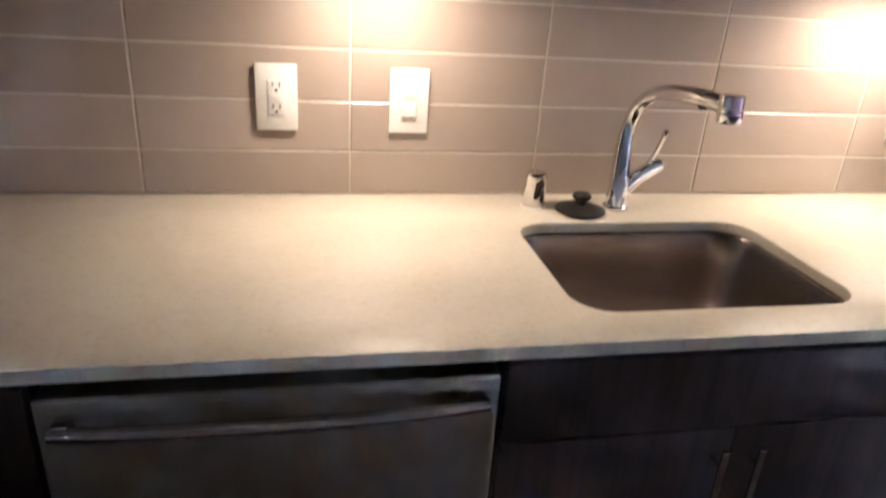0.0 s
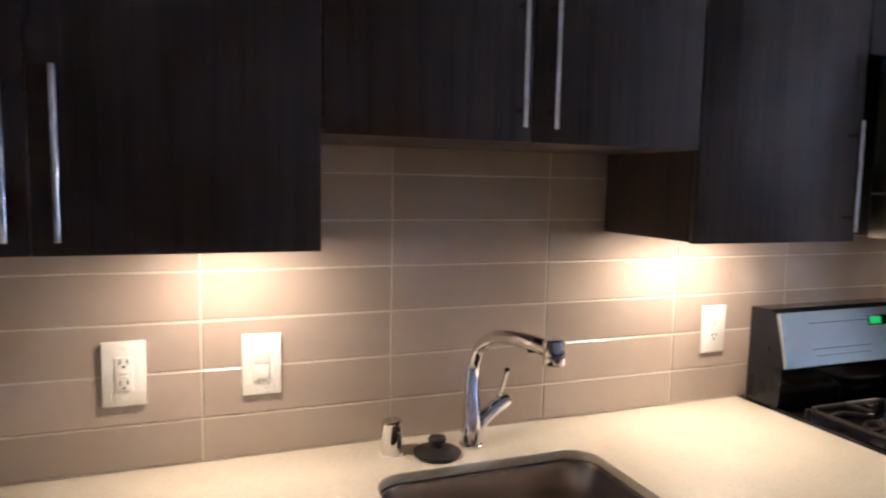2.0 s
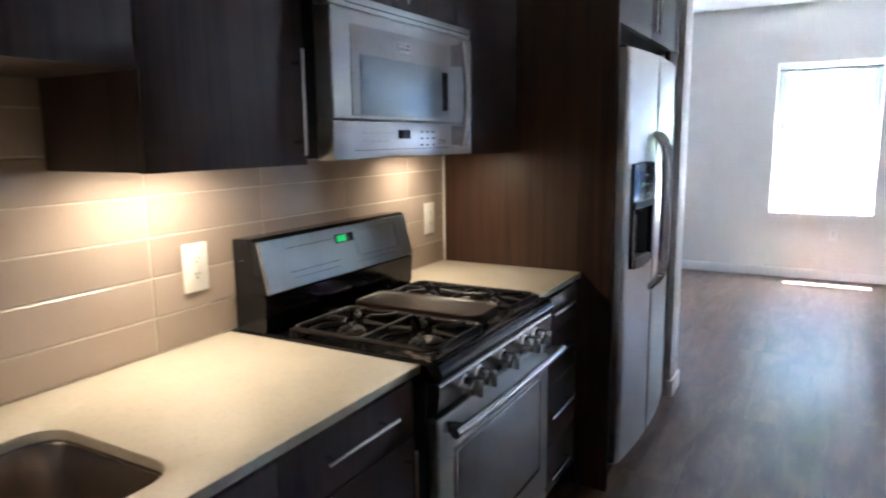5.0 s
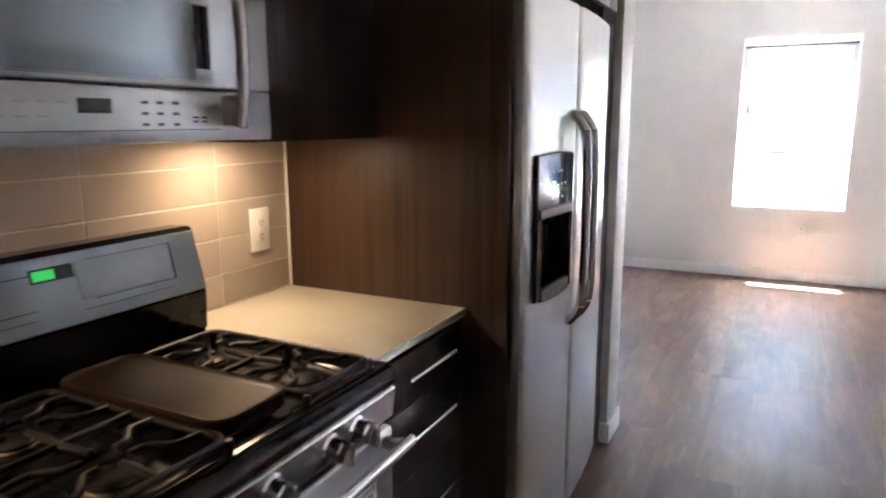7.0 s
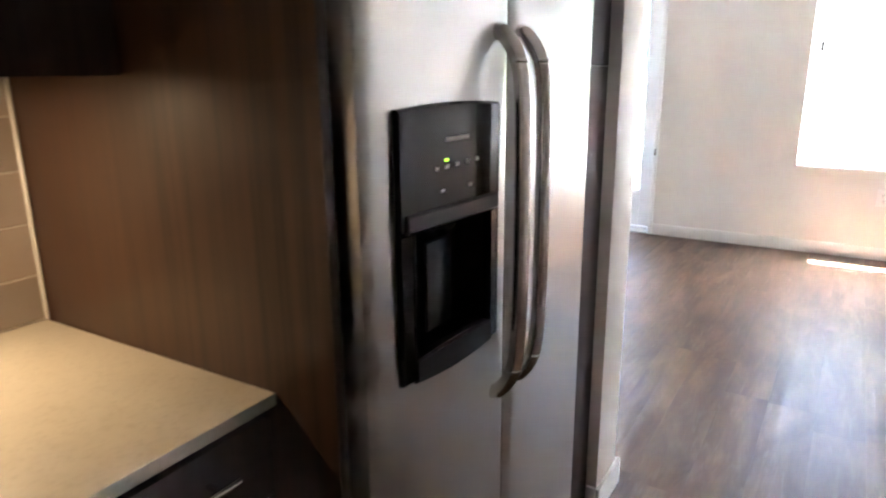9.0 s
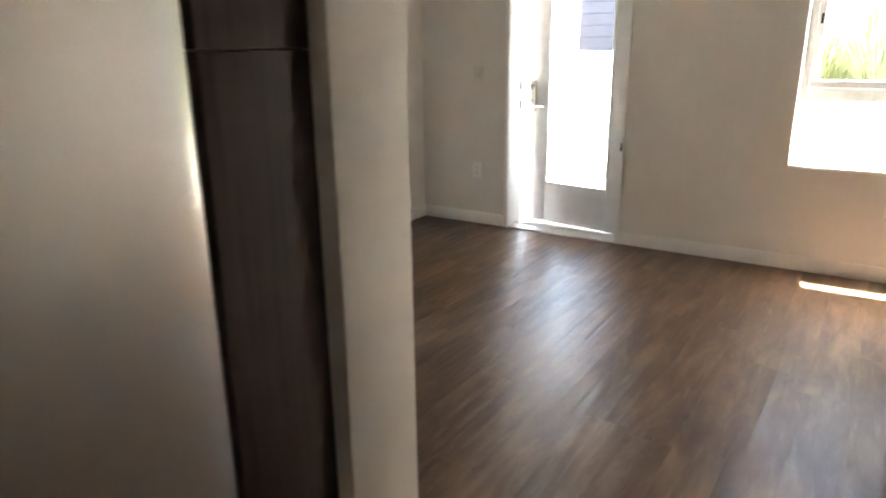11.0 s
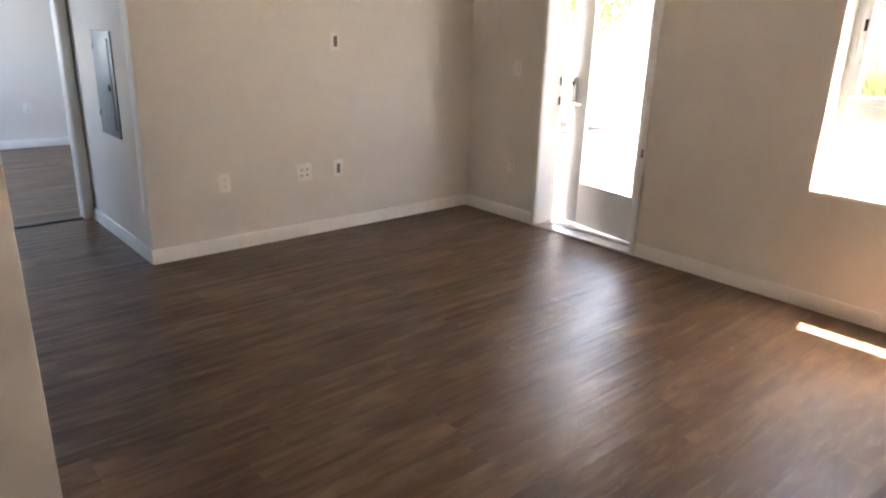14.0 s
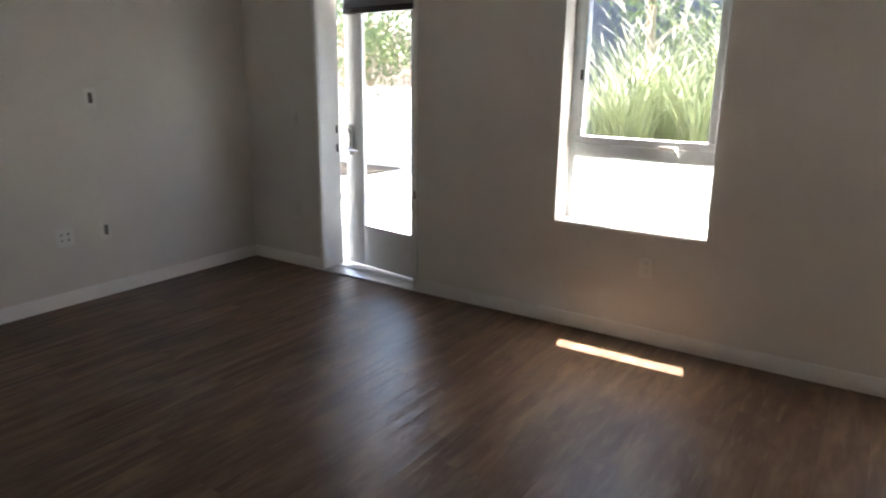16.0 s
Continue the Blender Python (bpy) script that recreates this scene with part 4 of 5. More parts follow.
fp2 = on_face("control_face", RX0 + 0.004, RX1 - 0.004, 0.002, 0.149, PANELFACE, bg, 0.004, 0.0015, "blue-grey steel control face")
on_face("frame_line", RX0 + 0.11, RX0 + 0.335, 0.116, 0.118, BLACKPLASTIC, fp2, 0.0052, 0.0002)
on_face("frame_line", RX0 + 0.11, RX0 + 0.335, 0.046, 0.048, BLACKPLASTIC, fp2, 0.0052, 0.0002)
dp = on_face("display", RX0 + 0.335, RX0 + 0.425, 0.099, 0.127, DARKGLASS, fp2, 0.0056, 0.0004)
on_face("digits", RX0 + 0.340, RX0 + 0.385, 0.103, 0.123, DISPLAY, fp2, 0.0060, 0.0002)
rp = on_face("touch_panel", RX0 + 0.43, RX1 - 0.10, 0.046, 0.130, PANELFACE, fp2, 0.0054, 0.001)
for x0, x1, z0, z1 in ((RX0 + 0.12, RX0 + 0.33, 0.028, 0.0295), (RX0 + 0.43, RX1 - 0.10, 0.026, 0.0275)):
    on_face("frame_line", x0, x1, z0, z1, BLACKPLASTIC, fp2, 0.0052, 0.0002)
part("end_trim", box(RX0 + 0.004, RX0 + 0.011, -0.0062, 0.0015, 0.003, 0.148, 0.002, 2, FACE), NICKEL, fp2, "bright metal end trim")
for x0, x1, z0, z1 in ((RX1 - 0.295, RX1 - 0.085, 0.128, 0.1295), (RX1 - 0.295, RX1 - 0.085, 0.044, 0.0455), (RX1 - 0.086, RX1 - 0.0845, 0.045, 0.129)):
    on_face("frame_line", x0, x1, z0, z1, BLACKPLASTIC, fp2, 0.0058, 0.0002)
# burners, grates, griddle
GZ = 0.934
burners = [(1.607, -0.295, 0.040), (1.607, -0.545, 0.048), (2.043, -0.295, 0.036), (2.043, -0.545, 0.046)]
for x, y, r in burners:
    b = part("burner", lathe((x, y, 0.8985), [(r, 0), (r, 0.008), (r * 0.92, 0.011)], n=28), BRASS, rg, "metal burner ring")
    part("burner_cap", lathe((x, y, 0.9095), [(r * 0.86, 0), (r * 0.88, 0.004), (r * 0.7, 0.008), (r * 0.2, 0.009)], n=28), IRON, b)


def grate(x0, x1, y0, y1):
    g = part("grate", bmesh.new(), IRON, rg, "black cast iron grate")
    bm = bmesh.new()
    loop = round_rect(x0, x1, y0, y1, 0.03, GZ, 4)
    tube([*loop, loop[0]], 0.0075, 8, bm)
    tube([(x0, (y0 + y1) / 2, GZ), (x1, (y0 + y1) / 2, GZ)], 0.007, 8, bm)
    for cx, cy in (((x0 + x1) / 2, y0 + (y1 - y0) * 0.25), ((x0 + x1) / 2, y0 + (y1 - y0) * 0.75)):
        hy = (y1 - y0) * 0.25
        hx = (x1 - x0) * 0.5
        for sx, sy in ((-1, -1), (1, -1), (-1, 1), (1, 1)):
            tube(arc([(cx + sx * hx, cy + sy * hy * 0.50, GZ), (cx + sx * hx * 0.62, cy + sy * hy * 0.48, GZ + 0.004), (cx + sx * hx * 0.40, cy + sy * hy * 0.20, GZ + 0.006), (cx + sx * hx * 0.20, cy + sy * hy * 0.16, GZ + 0.005)], 4), 0.0062, 8, bm)
        for s in (-1, 1):
            tube(arc([(cx, cy + s * hy, GZ), (cx, cy + s * hy * 0.6, GZ + 0.004), (cx, cy + s * hy * 0.3, GZ + 0.005)], 4), 0.0062, 8, bm)
    for fx in (x0, x1):
        for fy in (y0, (y0 + y1) / 2, y1):
            tube([(fx, fy, 0.8985), (fx, fy, GZ)], [0.009, 0.007], 8, bm)
    old = g.data
    g.data = finish(bm, "grate", IRON)
    bpy.data.meshes.remove(old)


grate(1.472, 1.741, -0.645, -0.195)
grate(1.939, 2.150, -0.645, -0.195)
bm = loft([[v + Vector((0, 0, 0)) for v in round_rect(1.746 + i, 1.935 - i, -0.622 + i, -0.185 - i, 0.048 - i * 0.5, z, 8)] for i, z in ((0.006, 0.916), (0.0, 0.922), (0.0, 0.947), (0.004, 0.950), (0.010, 0.947), (0.016, 0.9455))])
gd = part("griddle", bm, GRIDDLE, rg, "brown-black centre griddle plate")
for y in (-0.59, -0.22):
    part("griddle_foot", box(1.825, 1.857, y - 0.012, y + 0.012, 0.8985, 0.918, 0.002), IRON, gd)

# ---- microwave ----
MX0, MX1, MZ0, MZ1, MF = 1.426, 2.163, 1.395, 1.795, -0.402
mw = thing("microwave", "stainless over-the-range microwave with vertical handle", "microwave", (MX0, 0, MZ0))
part("body", box(MX0 + 0.004, MX1 - 0.004, -0.350, 0.0, MZ0 + 0.004, MZ1 + 0.004, 0.003), BLACKPLASTIC, mw)
part("top_vent", box(MX0 + 0.002, MX1 - 0.002, MF + 0.004, -0.348, MZ1 - 0.030, MZ1 + 0.002, 0.004), MWSTEEL, mw)
part("vent_line", box(MX0 + 0.06, MX1 - 0.02, MF + 0.0025, MF + 0.006, MZ1 - 0.019, MZ1 - 0.016, 0.0005, 1), BLACKPLASTIC, mw)
md = part("door", box(MX0 + 0.002, MX1 - 0.002, MF, -0.348, MZ0 + 0.100, MZ1 - 0.0325, 0.005, 3), MWSTEEL, mw, "stainless door")
part("door_glass", box(MX0 + 0.075, MX0 + 0.575, MF - 0.002, MF + 0.004, MZ0 + 0.110, MZ1 - 0.067, 0.0015), MWGLASS, md, "grey mirrored door glass")
part("window_mesh", box(MX0 + 0.110, MX0 + 0.526, MF - 0.0032, MF - 0.0012, MZ0 + 0.114, MZ1 - 0.138, 0.0006), MWMESH, md)
bd = part("badge", box(MX0 + 0.286, MX0 + 0.346, MF - 0.005, MF - 0.001, MZ1 - 0.115, MZ1 - 0.087, 0.002), MWSTEEL, md)
for z in (MZ1 - 0.106, MZ1 - 0.096):
    part("badge_bar", box(MX0 + 0.292, MX0 + 0.340, MF - 0.0058, MF - 0.0045, z - 0.003, z + 0.003, 0.0004), NICKEL, bd)
part("side_window", box(MX0 + 0.530, MX0 + 0.566, MF - 0.0032, MF - 0.0012, MZ0 + 0.135, MZ1 - 0.150, 0.0006), BLACKGLOSS, md)
hx = MX0 + 0.600
h = part("handle", tube(arc([(hx, MF - 0.038, MZ0 + 0.026), (hx, MF - 0.048, MZ0 + 0.09), (hx, MF - 0.053, MZ0 + 0.18), (hx, MF - 0.048, MZ0 + 0.27), (hx, MF - 0.038, MZ0 + 0.342)], 6), 0.0125, 14), NICKEL, md, "bowed metal handle")
for z0, z1 in ((MZ0 + 0.030, MZ0 + 0.088), (MZ0 + 0.272, MZ0 + 0.336)):
    part("bracket", box(hx - 0.009, hx + 0.009, MF - 0.043, MF + 0.002, z0, z1, 0.003), NICKEL, h)
pn = part("control_strip", box(MX0 + 0.002, MX1 - 0.002, MF + 0.0015, -0.348, MZ0, MZ0 + 0.0975, 0.004, 2), MWSTEEL, mw, "stainless control strip")
part("display", box(MX0 + 0.286, MX0 + 0.346, MF - 0.0005, MF + 0.003, MZ0 + 0.051, MZ0 + 0.075, 0.0006), DARKGLASS, pn)
part("frame_line", box(MX0 + 0.085, MX0 + 0.585, MF + 0.0005, MF + 0.003, MZ0 + 0.022, MZ0 + 0.0235, 0.0003, 1), BLACKPLASTIC, pn)
for r in range(2):
    for k in range(5):
        if k != 4 or r:
            part("key_mark", box(MX0 + 0.12 + 0.033 * k, MX0 + 0.138 + 0.033 * k, MF + 0.0005, MF + 0.003, MZ0 + 0.044 + 0.022 * r, MZ0 + 0.047 + 0.022 * r, 0.0004, 1), MARK, pn)

for r in range(3):
    for x in (1.838, 1.870, 1.905):
        part("key_mark", box(x - 0.007, x + 0.007, MF + 0.0005, MF + 0.003, MZ0 + 0.030 + 0.019 * r, MZ0 + 0.035 + 0.019 * r, 0.0004, 1), SLOT, pn)
for x in (1.950, 1.972):
    for z in (0.036, 0.044):
        part("key_mark", box(x - 0.006, x + 0.006, MF + 0.0005, MF + 0.003, MZ0 + z, MZ0 + z + 0.003, 0.0004, 1), SLOT, pn)

# ---- sockets and switches ----
TURN_X = Matrix.Rotation(radians(-90), 4, "Z")   # from a wall facing -y to a wall facing -x


def wall_plate(at, w, h, kind, label, turn=None, group="wall plates"):
    """A cover plate on a wall that looks towards -y (turn: another way); at is its centre on the wall face."""
    m = Matrix.Translation(at) @ (turn or Matrix.Identity(4))
    c = "switch" if "switch" in label else "outlet"
    t = thing("light_switch" if c == "switch" else "wall_outlet", label, c, at, group)

    def bit(name, x0, x1, z0, z1, y0, y1, mat, parent, bev=0.001):
        return part(name, box(x0, x1, -y1, -y0, z0, z1, bev, 2, m), mat, parent)

    pl = bit("cover_plate", -w / 2, w / 2, -h / 2, h / 2, 0.0, 0.006, PLASTIC, t, 0.0025)
    for z in (-0.40 * h, 0.40 * h):
        part("screw", lathe(m @ Vector((0, -0.0058, z)), [(0.003, 0), (0.003, 0.0008), (0.002, 0.0011)], m.to_3x3() @ Vector((0, -1, 0)), 10), PLASTIC, pl)
    if kind in ("gfci", "duplex"):
        f = bit("receptacle", -0.0165, 0.0165, -0.034, 0.034, 0.005, 0.0085, PLASTIC, t, 0.002)
        for z in (-0.021, 0.021):
            for x in (-0.0065, 0.0065):
                bit("slot", x - 0.0012, x + 0.0012, z, z + 0.009, 0.0080, 0.0090, SLOT, f, 0)
            part("ground_hole", lathe(m @ Vector((0, -0.0080, z - 0.006)), [(0.0028, 0), (0.0028, 0.001)], m.to_3x3() @ Vector((0, -1, 0)), 10), SLOT, f)
        if kind == "gfci":
            bit("test_button", -0.008, 0.008, 0.001, 0.006, 0.008, 0.0098, PLASTIC, f, 0.0008)
            bit("reset_button", -0.008, 0.008, -0.007, -0.002, 0.008, 0.0098, PLASTIC, f, 0.0008)
    elif kind == "rocker":
        bit("rocker_frame", -0.0175, 0.0175, -0.035, 0.035, 0.005, 0.0075, PLASTIC, t, 0.0015)
        for z, tilt in ((0.0155, 5), (-0.0155, -2)):
            part("rocker", box(-0.0145, 0.0145, -0.004, 0.003, -0.0152, 0.0152, 0.0012, 2, m @ Matrix.Translation((0, -0.0075, z)) @ Matrix.Rotation(radians(tilt), 4, "X")), PLASTIC, t)
    elif kind == "quad":
        for x in (-0.022, 0.022):
            for z in (-0.020, 0.020):
                j = bit("jack", x - 0.010, x + 0.010, z - 0.010, z + 0.010, 0.005, 0.0080, PLASTIC, t, 0.001)
                bit("port", x - 0.006, x + 0.006, z - 0.0045, z + 0.0045, 0.0075, 0.0085, SLOT, j, 0)
    elif kind == "brush":
        bit("brush_insert", -0.014, 0.014, -0.034, 0.034, 0.0045, 0.0075, BRUSHGREY, t, 0.001)
    return t


PW, PH = 0.080, 0.130
wall_plate((-0.144, -0.0062, 1.116), PW, PH, "gfci", "white double socket plate on the taupe tiles")
wall_plate((0.118, -0.0062, 1.115), PW, PH, "rocker", "white rocker switch plate on the taupe tiles")
wall_plate((1.317, -0.0062, 1.117), PW, PH, "gfci", "white socket plate on tiles beside the range")
wall_plate((2.535, -0.0062, 1.115), PW, PH, "gfci", "white socket plate on tiles by the wood panel")
wall_plate((5.566, YL, 0.459), PW, 0.125, "duplex", "white double socket low on the white wall")
wall_plate((6.149, YL, 0.462), 0.118, 0.125, "quad", "white four-port jack plate low on the wall")
wall_plate((6.430, YL, 0.463), PW, 0.125, "brush", "white cable plate with grey brush low on wall")
wall_plate((6.426, YL, 1.347), PW, 0.125, "brush", "white cable plate with grey brush high on wall")
wall_plate((XW, 1.222, 1.180), PW, 0.125, "rocker", "white rocker switch beside the glazed door", TURN_X)
wall_plate((XW, 1.232, 0.440), PW, 0.125, "duplex", "white double socket beside the glazed door", TURN_X)
wall_plate((XW, -1.583, 0.459), PW, 0.125, "duplex", "white double socket below the window", TURN_X)
wall_plate((5.340, BY1, 0.450), PW, 0.125, "duplex", "white double socket on the bedroom wall")

# electrical panel in the hall
ep = thing("electrical_panel", "grey steel electrical panel recessed in hall wall", "electrical panel", (XN, 2.32, 0.735))
part("cover", box(XN - 0.008, XN + 0.002, 2.110, 2.515, 0.728, 1.380, 0.003), GREYMETAL, ep)
d = part("door", box(XN - 0.013, XN - 0.007, 2.167, 2.480, 0.776, 1.337, 0.002), GREYMETAL, ep)
part("latch", box(XN - 0.019, XN - 0.012, 2.190, 2.230, 1.020, 1.060, 0.003), BLACKPLASTIC, d)
for z in (0.86, 1.28):
    part("hinge", box(XN - 0.016, XN - 0.010, 2.472, 2.490, z - 0.015, z + 0.015, 0.002), BLACKPLASTIC, d)
# sprinkler
sp = thing("sprinkler_head", "small sprinkler head on the white ceiling", "sprinkler", (6.0, -0.9, CEIL_Z))
part("escutcheon", lathe((6.0, -0.9, CEIL_Z), [(0.038, 0), (0.036, -0.006), (0.02, -0.010)], n=20), PLASTIC, sp)
part("nozzle", lathe((6.0, -0.9, CEIL_Z - 0.009), [(0.010, 0), (0.008, -0.03), (0.016, -0.034), (0.015, -0.037)], n=14), CHROME, sp)

# ---- outside ----
structure("ground", box(OUT, 70, -60, 60, -0.25, -0.04, 0), CONCRETE, "pale sunlit concrete ground outside", "ground")
structure("slab_under", box(BX0 - 8, OUT, Y0 - 6, BY1 + 6, -0.25, -0.03, 0), CONCRETE, "concrete slab beneath the building", "ground")
structure("eave", box(OUT, 8.28, Y0, -0.35, 2.75, 2.95, 0.01), STUCCO, "white stucco eave over the window", "eave")
structure("canopy", box(OUT, 10.15, -0.35, 2.3, 2.75, 2.95, 0.01), STUCCO, "white stucco balcony slab over the door", "canopy")
structure("roof", box(X0 - 0.4, OUT, Y0 - 0.4, YB + 0.1, 2.96, 3.1, 0), STUCCO, "plain flat roof slab", "roof")
structure("roof_bedroom", box(BX0 - 0.15, BX1 + 0.12, YB + 0.1, BY1 + 0.15, 2.96, 3.1, 0), STUCCO, "plain flat roof slab over the bedroom", "roof")
pw = structure("planter_wall", box(9.05, 9.25, -2.75, -0.15, -0.04, 0.96, 0.01), STUCCO, "white sunlit stucco planter wall", "wall")
structure("planter_end", box(9.25, 12.2, -0.35, -0.15, -0.04, 0.96, 0.01), STUCCO, "white sunlit stucco planter end wall", "wall")
structure("planter_soil", box(9.25, 13.0, -2.75, -0.35, 0.70, 0.90, 0), SOIL, "dark planting soil in the planter", "soil")
structure("garden_wall", box(13.0, 13.25, 1.0, 12, -0.04, 1.30, 0.01), STUCCO, "white sunlit garden wall beyond the patio", "wall")
# unseen dark ground added beyond window_2 to dim its reflection in the steel
structure("shrub_bed", box(8.15, 14.5, -9.0, -2.96, -0.05, -0.02, 0), SOIL, "dark bare soil bed added outside", "soil")
# made-up dark ground, keeps warm concrete bounce out of the bedroom opening
structure("bed_bedroom", box(-12.0, 2.87, 3.3, 14.0, -0.029, -0.02, 0), SOIL, "unseen dark ground added to cut warm bounce into the bedroom", "soil")
structure("planting_bed", box(11.8, 13.0, 4.2, 9.0, -0.05, -0.02, 0), SOIL, "dark bare soil bed added outside", "soil")
structure("planter_side", box(9.05, 13.0, -2.95, -2.75, -0.04, 0.96, 0.01), STUCCO, "white stucco planter side wall", "wall")
structure("garden_step", box(10.3, 10.75, -0.14, 9, -0.04, 0.06, 0.01), CONCRETE, "low concrete step across the patio", "step")
fn = thing("fence", "pinkish wooden board fence above the garden wall", "fence", (13.9, 6.5, 0))
for k in range(44):
    y = 3.4 + 0.20 * k
    part("board", box(13.88, 13.90, y, y + 0.185, -0.04, 2.25 + 0.012 * (k % 3), 0.003, 1), FENCE, fn)
for z in (0.9, 1.9):
    part("fence_rail", box(13.905, 13.95, 3.4, 12.2, z, z + 0.09, 0.004), FENCE, fn)
hs = thing("house", "blue-grey neighbouring house behind the planting", "house", (15, -4, 0))
part("wall", box(14.6, 15.0, -9.0, 3.2, -0.04, 5.0, 0.01), HOUSE, hs)
for k in range(26):
    part("siding_board", box(14.575, 14.598, -9.0, 3.2, 0.0 + 0.19 * k, 0.183 + 0.19 * k, 0.004, 1), HOUSE, hs)
part("roof", box(14.2, 17.0, -9.4, 3.6, 5.0, 5.2, 0.02), GREYMETAL, hs)


def blades(name, c, count, height, lean, width, mat, rng, spread=0.12):
    """A tussock of tapering bent blades."""
    verts, faces = [], []
    for _ in range(count):
        a = rng.uniform(0, 2 * math.pi)
        r = spread * math.sqrt(rng.random())
        base = Vector(c) + Vector((r * math.cos(a), r * math.sin(a), 0))
        d = Vector((math.cos(a + rng.uniform(-0.7, 0.7)), math.sin(a + rng.uniform(-0.7, 0.7)), 0))
        h = height * rng.uniform(0.55, 1.05)
        l = lean * rng.uniform(0.3, 1.1)
        side = Vector((-d.y, d.x, 0)) * width * rng.uniform(0.6, 1.2)
        i0 = len(verts)
        for k in range(5):
            t = k / 4
            p = base + d * (l * h * t * t) + Vector((0, 0, h * (t - 0.35 * lean * t * t)))
            w = side * (1 - t) ** 0.7
            verts += [p - w, p + w]
        for k in range(4):
            q = i0 + 2 * k
            faces.append((q, q + 1, q + 3, q + 2))
    me = bpy.data.meshes.new(name)
    me.from_pydata(verts, [], faces)
    me.materials.append(mat)
    return me


rng = random.Random(7)


def tussock(x, y, h, n, label, plumes):
    t = thing("ornamental_grass", label, "grass plant", (x, y, 0.9), "planting")
    ob = new("blades", blades("blades", (0, 0, 0), n, h * 1.2, 0.75, 0.0058, GRASS, rng, 0.20))
    ob.parent = t
    stalks, heads = bmesh.new(), bmesh.new()
    for _ in range(plumes):
        a, l, top = rng.uniform(0, 6.28), rng.uniform(0.1, 0.5), h * rng.uniform(0.8, 1.25)
        way = Vector((math.cos(a), math.sin(a), 0))
        line = [way * (0.05 + l * (k / 8) ** 2) + Vector((0, 0, top * (k / 8 - 0.12 * (k / 8) ** 3))) for k in range(9)]
        tube(line, 0.0016, 4, stalks)
        u = (line[-1] - line[-2]).normalized()
        tube([line[-1] + (u + way * 0.05 * k) * 0.036 * k for k in range(6)], [0.0012, 0.0032, 0.0038, 0.0034, 0.0024, 0.0008], 6, heads)
    part("stalks", stalks, GRASS, t).location = (0, 0, 0)
    part("plumes", heads, PLUME, t).location = (0, 0, 0)
    return t


for x, y, h in ((9.75, -0.75, 0.8), (9.75, -1.35, 1.1), (10.0, -0.45, 0.9), (10.2, -0.95, 1.2), (10.3, -1.65, 1.6), (10.5, -0.55, 1.2), (10.9, -1.2, 1.5), (11.0, -0.7, 1.2), (9.8, -2.0, 1.5), (10.6, -2.3, 1.6), (11.2, -1.8, 1.7)):
    tussock(x, y, h, 150, "bright green fountain grass with pale plumes", 16 if y > -1.3 else 7)


def tree(x, y, z, h, label, seed, spread=1.2, leaves=2600):
    rg2 = random.Random(seed)
    t = thing("tree", label, "tree", (x, y, z))
    bm = bmesh.new()
    trunk = arc([(0, 0, 0), (0.05, 0.04, h * 0.25), (-0.03, 0.08, h * 0.5), (0.04, 0.02, h * 0.8)], 4)
    tube(trunk, [0.085 - 0.045 * k / (len(trunk) - 1) for k in range(len(trunk))], 10, bm)
    tips = []
    for k in range(11):
        a = k * 2.4 + rg2.uniform(-0.3, 0.3)
        z0 = h * rg2.uniform(0.36, 0.78)
        l = spread * rg2.uniform(0.5, 1.0)
        p0 = Vector((0, 0.05, z0))
        p1 = p0 + Vector((l * 0.5 * math.cos(a), l * 0.5 * math.sin(a), l * 0.35))
        p2 = p0 + Vector((l * math.cos(a), l * math.sin(a), l * 0.45))
        tube(arc([p0, p1, p2], 4), [0.03, 0.028, 0.025, 0.022, 0.02, 0.017, 0.014, 0.01, 0.006], 7, bm)
        tips += [p1, p2, p1.lerp(p2, 0.5)]
    part("trunk", bm, BARK, t).location = (0, 0, 0)
    verts, faces = [], []
    for _ in range(leaves):
        c = rg2.choice(tips) + Vector((rg2.gauss(0, 0.22), rg2.gauss(0, 0.22), rg2.gauss(-0.02, 0.2)))
        q = Euler((rg2.uniform(0, 6.3), rg2.uniform(0, 6.3), rg2.uniform(0, 6.3))).to_matrix()
        s = rg2.uniform(0.032, 0.06)
        i0 = len(verts)
        verts += [c + q @ Vector(v) * s for v in ((-1, 0, 0), (-0.1, 0.36, 0.08), (1, 0, 0), (-0.1, -0.36, 0.08))]
        faces.append((i0, i0 + 1, i0 + 2, i0 + 3))
    me = bpy.data.meshes.new("crown")
    me.from_pydata(verts, [], faces)
    me.materials.append(LEAF)
    ob = new("crown", me)
    ob.parent = t
    return t


tree(13.55, 5.25, -0.04, 3.5, "leafy green tree beyond the garden wall", 3, 1.3, 3600)
tree(12.6, -0.05, -0.04, 5.2, "leafy green tree behind the ornamental grass", 5, 1.3, 3000)
tree(12.4, 4.72, -0.04, 3.5, "slender leafy tree near the garden wall", 9, 1.3, 3600)

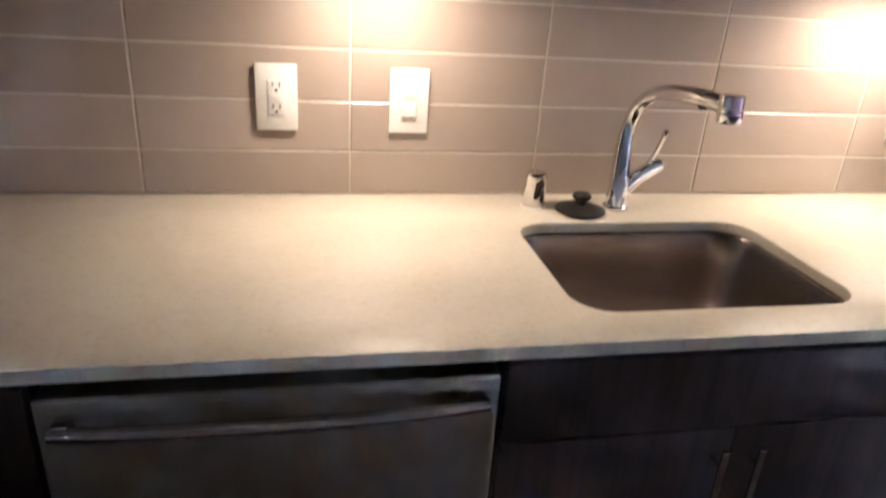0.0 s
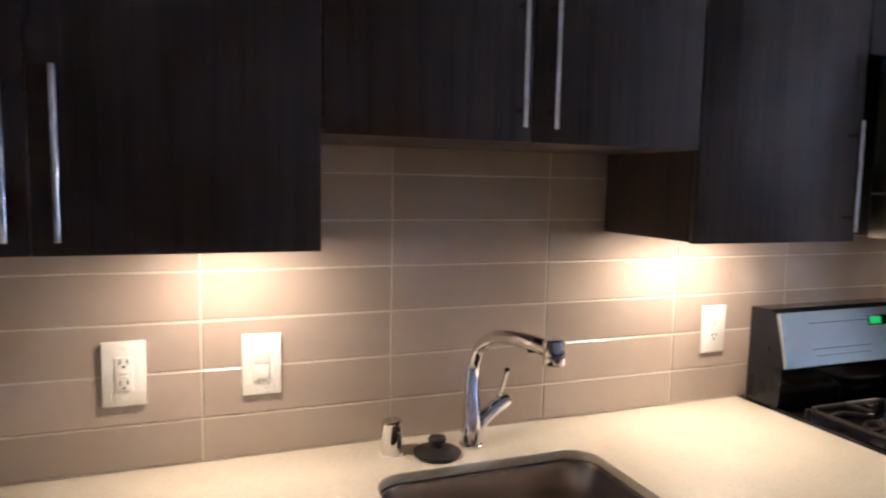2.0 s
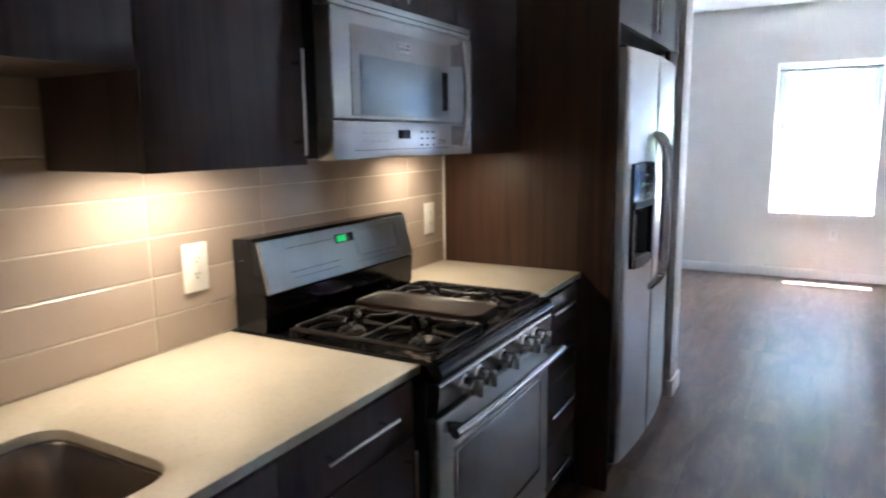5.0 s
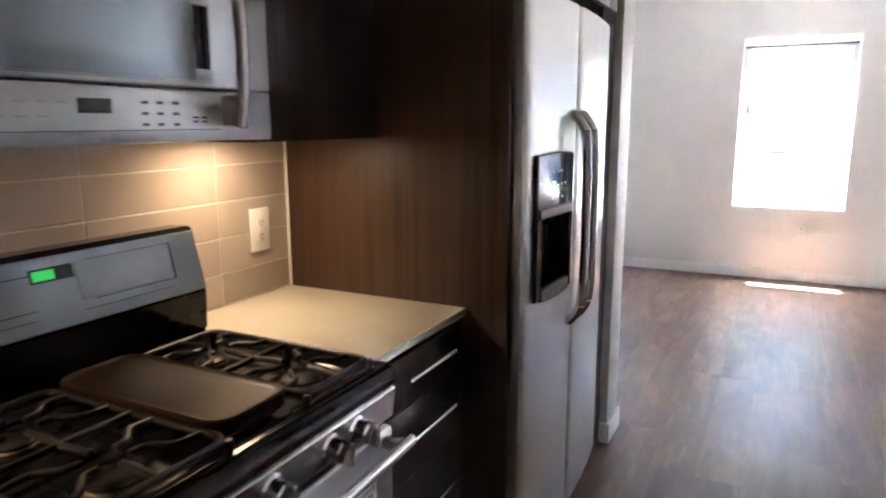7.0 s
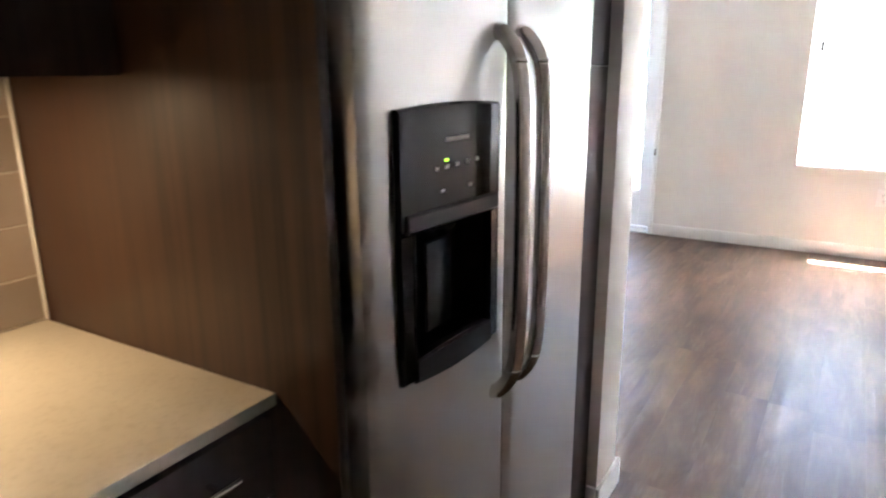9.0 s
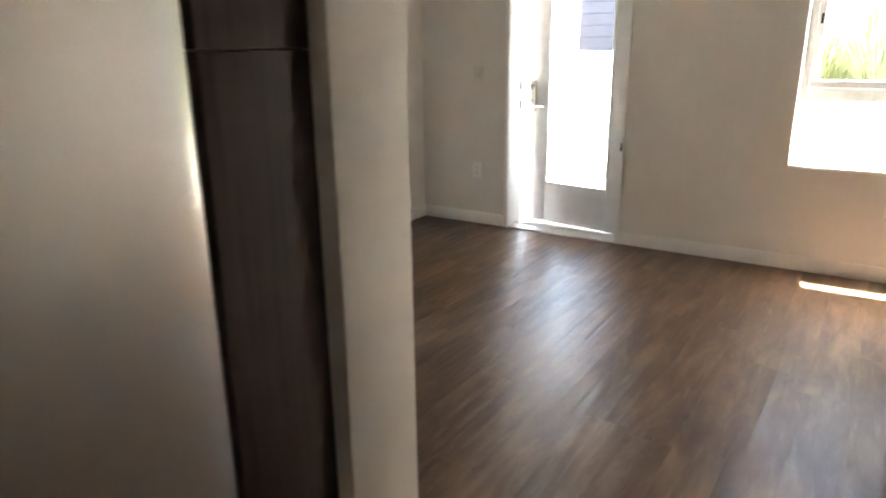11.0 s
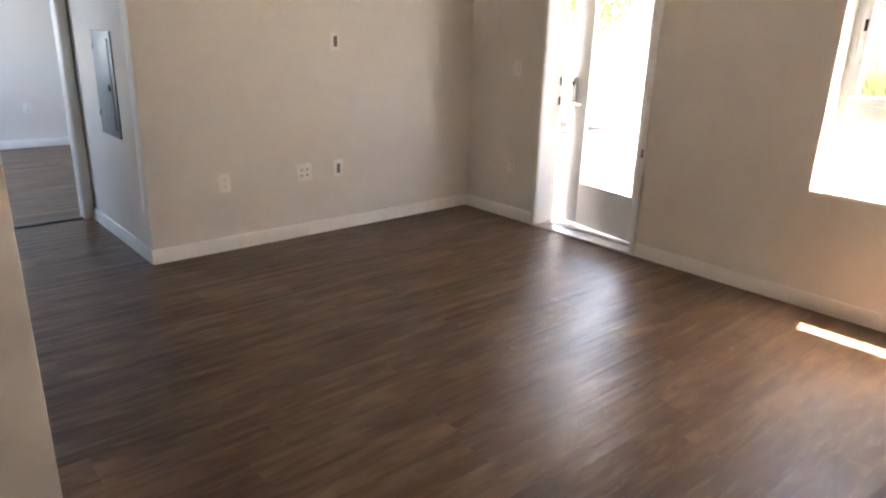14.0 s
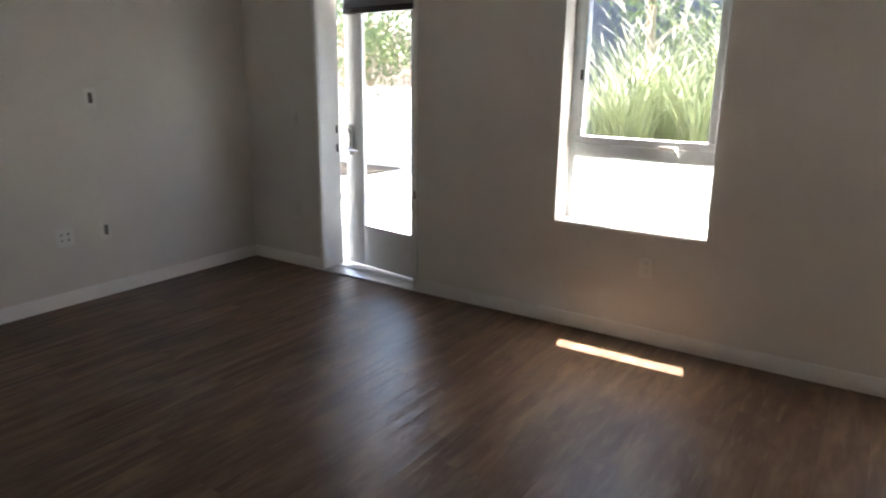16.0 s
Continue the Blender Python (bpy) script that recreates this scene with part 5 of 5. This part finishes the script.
# ---- pieces: wall tiles ----
ROWS = [CT + 0.003, 1.008, 1.110, 1.212, 1.314, 1.416, 1.518, 1.628]
COLS = [-0.95, -0.813, -0.408, 0.0, 0.402, 0.797, 1.188, 1.577, 1.978, 2.379, 2.667]
meshes = {}
for r, (za, zb) in enumerate(zip(ROWS, ROWS[1:])):
    for xa, xb in zip(COLS, COLS[1:]):
        w, h = round(xb - xa - 0.0018, 4), round(zb - za - 0.0024, 4)
        if (w, h) not in meshes:
            bm = bmesh.new()
            a = [Vector((sx * w / 2, 0, sz * h / 2)) for sx, sz in ((-1, -1), (1, -1), (1, 1), (-1, 1))]
            i = 0.0022
            b = [Vector((sx * (w / 2 - i), -0.0042, sz * (h / 2 - i))) for sx, sz in ((-1, -1), (1, -1), (1, 1), (-1, 1))]
            m2 = [p + Vector((0, -0.0028, 0)) - Vector((0.0004 * (1 if p.x > 0 else -1), 0, 0.0004 * (1 if p.z > 0 else -1))) for p in a]
            loft([a, m2, b], cap0=False, bm=bm)
            meshes[(w, h)] = finish(bm, "tile", TILE)
        ob = new("tile", meshes[(w, h)])
        ob.parent = ws
        ob.location = ((xa + xb) / 2, 0.0008 + 0.0004 * random.Random(r * 31 + int(xa * 100)).uniform(-1, 1), (za + zb) / 2)

# ---- pieces: floor planks along x ----
PL, PWD = 1.22, 0.178
fl = structure("floor", box(X0 - 0.1, OUT, Y0 - 0.1, BY1 + 0.1, -0.028, -0.0045, 0), DARKRAIL, "brown-grey wood-look vinyl plank floor", "floor")


def plank_mesh(length):
    bm = bmesh.new()
    w, l, e = PWD / 2, length / 2, 0.00015
    lo = [Vector((sx * l, sy * w, -0.0045)) for sx, sy in ((-1, -1), (1, -1), (1, 1), (-1, 1))]
    md = [p + Vector((0, 0, 0.0042)) for p in lo]
    hi = [Vector((sx * (l - e), sy * (w - e), 0.0)) for sx, sy in ((-1, -1), (1, -1), (1, 1), (-1, 1))]
    return loft([lo, md, hi], cap0=False, bm=bm)


full = finish(plank_mesh(PL), "plank", PLANK, 0)
rest = bmesh.new()
prng = random.Random(11)
nrow = int((BY1 + 0.1 - Y0) / PWD) + 1
for r in range(nrow):
    y = Y0 + PWD * (r + 0.5)
    x = X0 - prng.uniform(0.1, PL)
    while x < OUT:
        a, b = max(x, X0 - 0.1), min(x + PL, XW + 0.0 if y < YB else OUT + 0.1)
        x += PL
        if b - a < 0.03:
            continue
        inside = b - a > PL - 1e-6
        near = a > 2.3 and -3.1 < y < YB and not (y > YL and a > XN)
        if inside and near:
            ob = new("plank", full)
            ob.parent = fl
            ob.location = ((a + b) / 2, y, 0)
        else:
            w, e = PWD / 2 - 0.0001, 0.0003
            vs = []
            for z, i in ((-0.0045, 0), (-0.0003, 0), (0.0, e)):
                vs.append([rest.verts.new((px, py, z)) for px, py in ((a + 0.0002 + i, y - w + i), (b - 0.0002 - i, y - w + i), (b - 0.0004 - i, y + w - i), (a + 0.0004 + i, y + w - i))])
            for s, t in zip(vs, vs[1:]):
                for k in range(4):
                    rest.faces.new((s[k], s[(k + 1) % 4], t[(k + 1) % 4], t[k]))
            rest.faces.new(vs[-1])
me = bpy.data.meshes.new("planks")
rest.to_mesh(me)
rest.free()
me.materials.append(PLANK)
ob = new("planks", me)
ob.parent = fl
tagged(ob, kind="stuff")
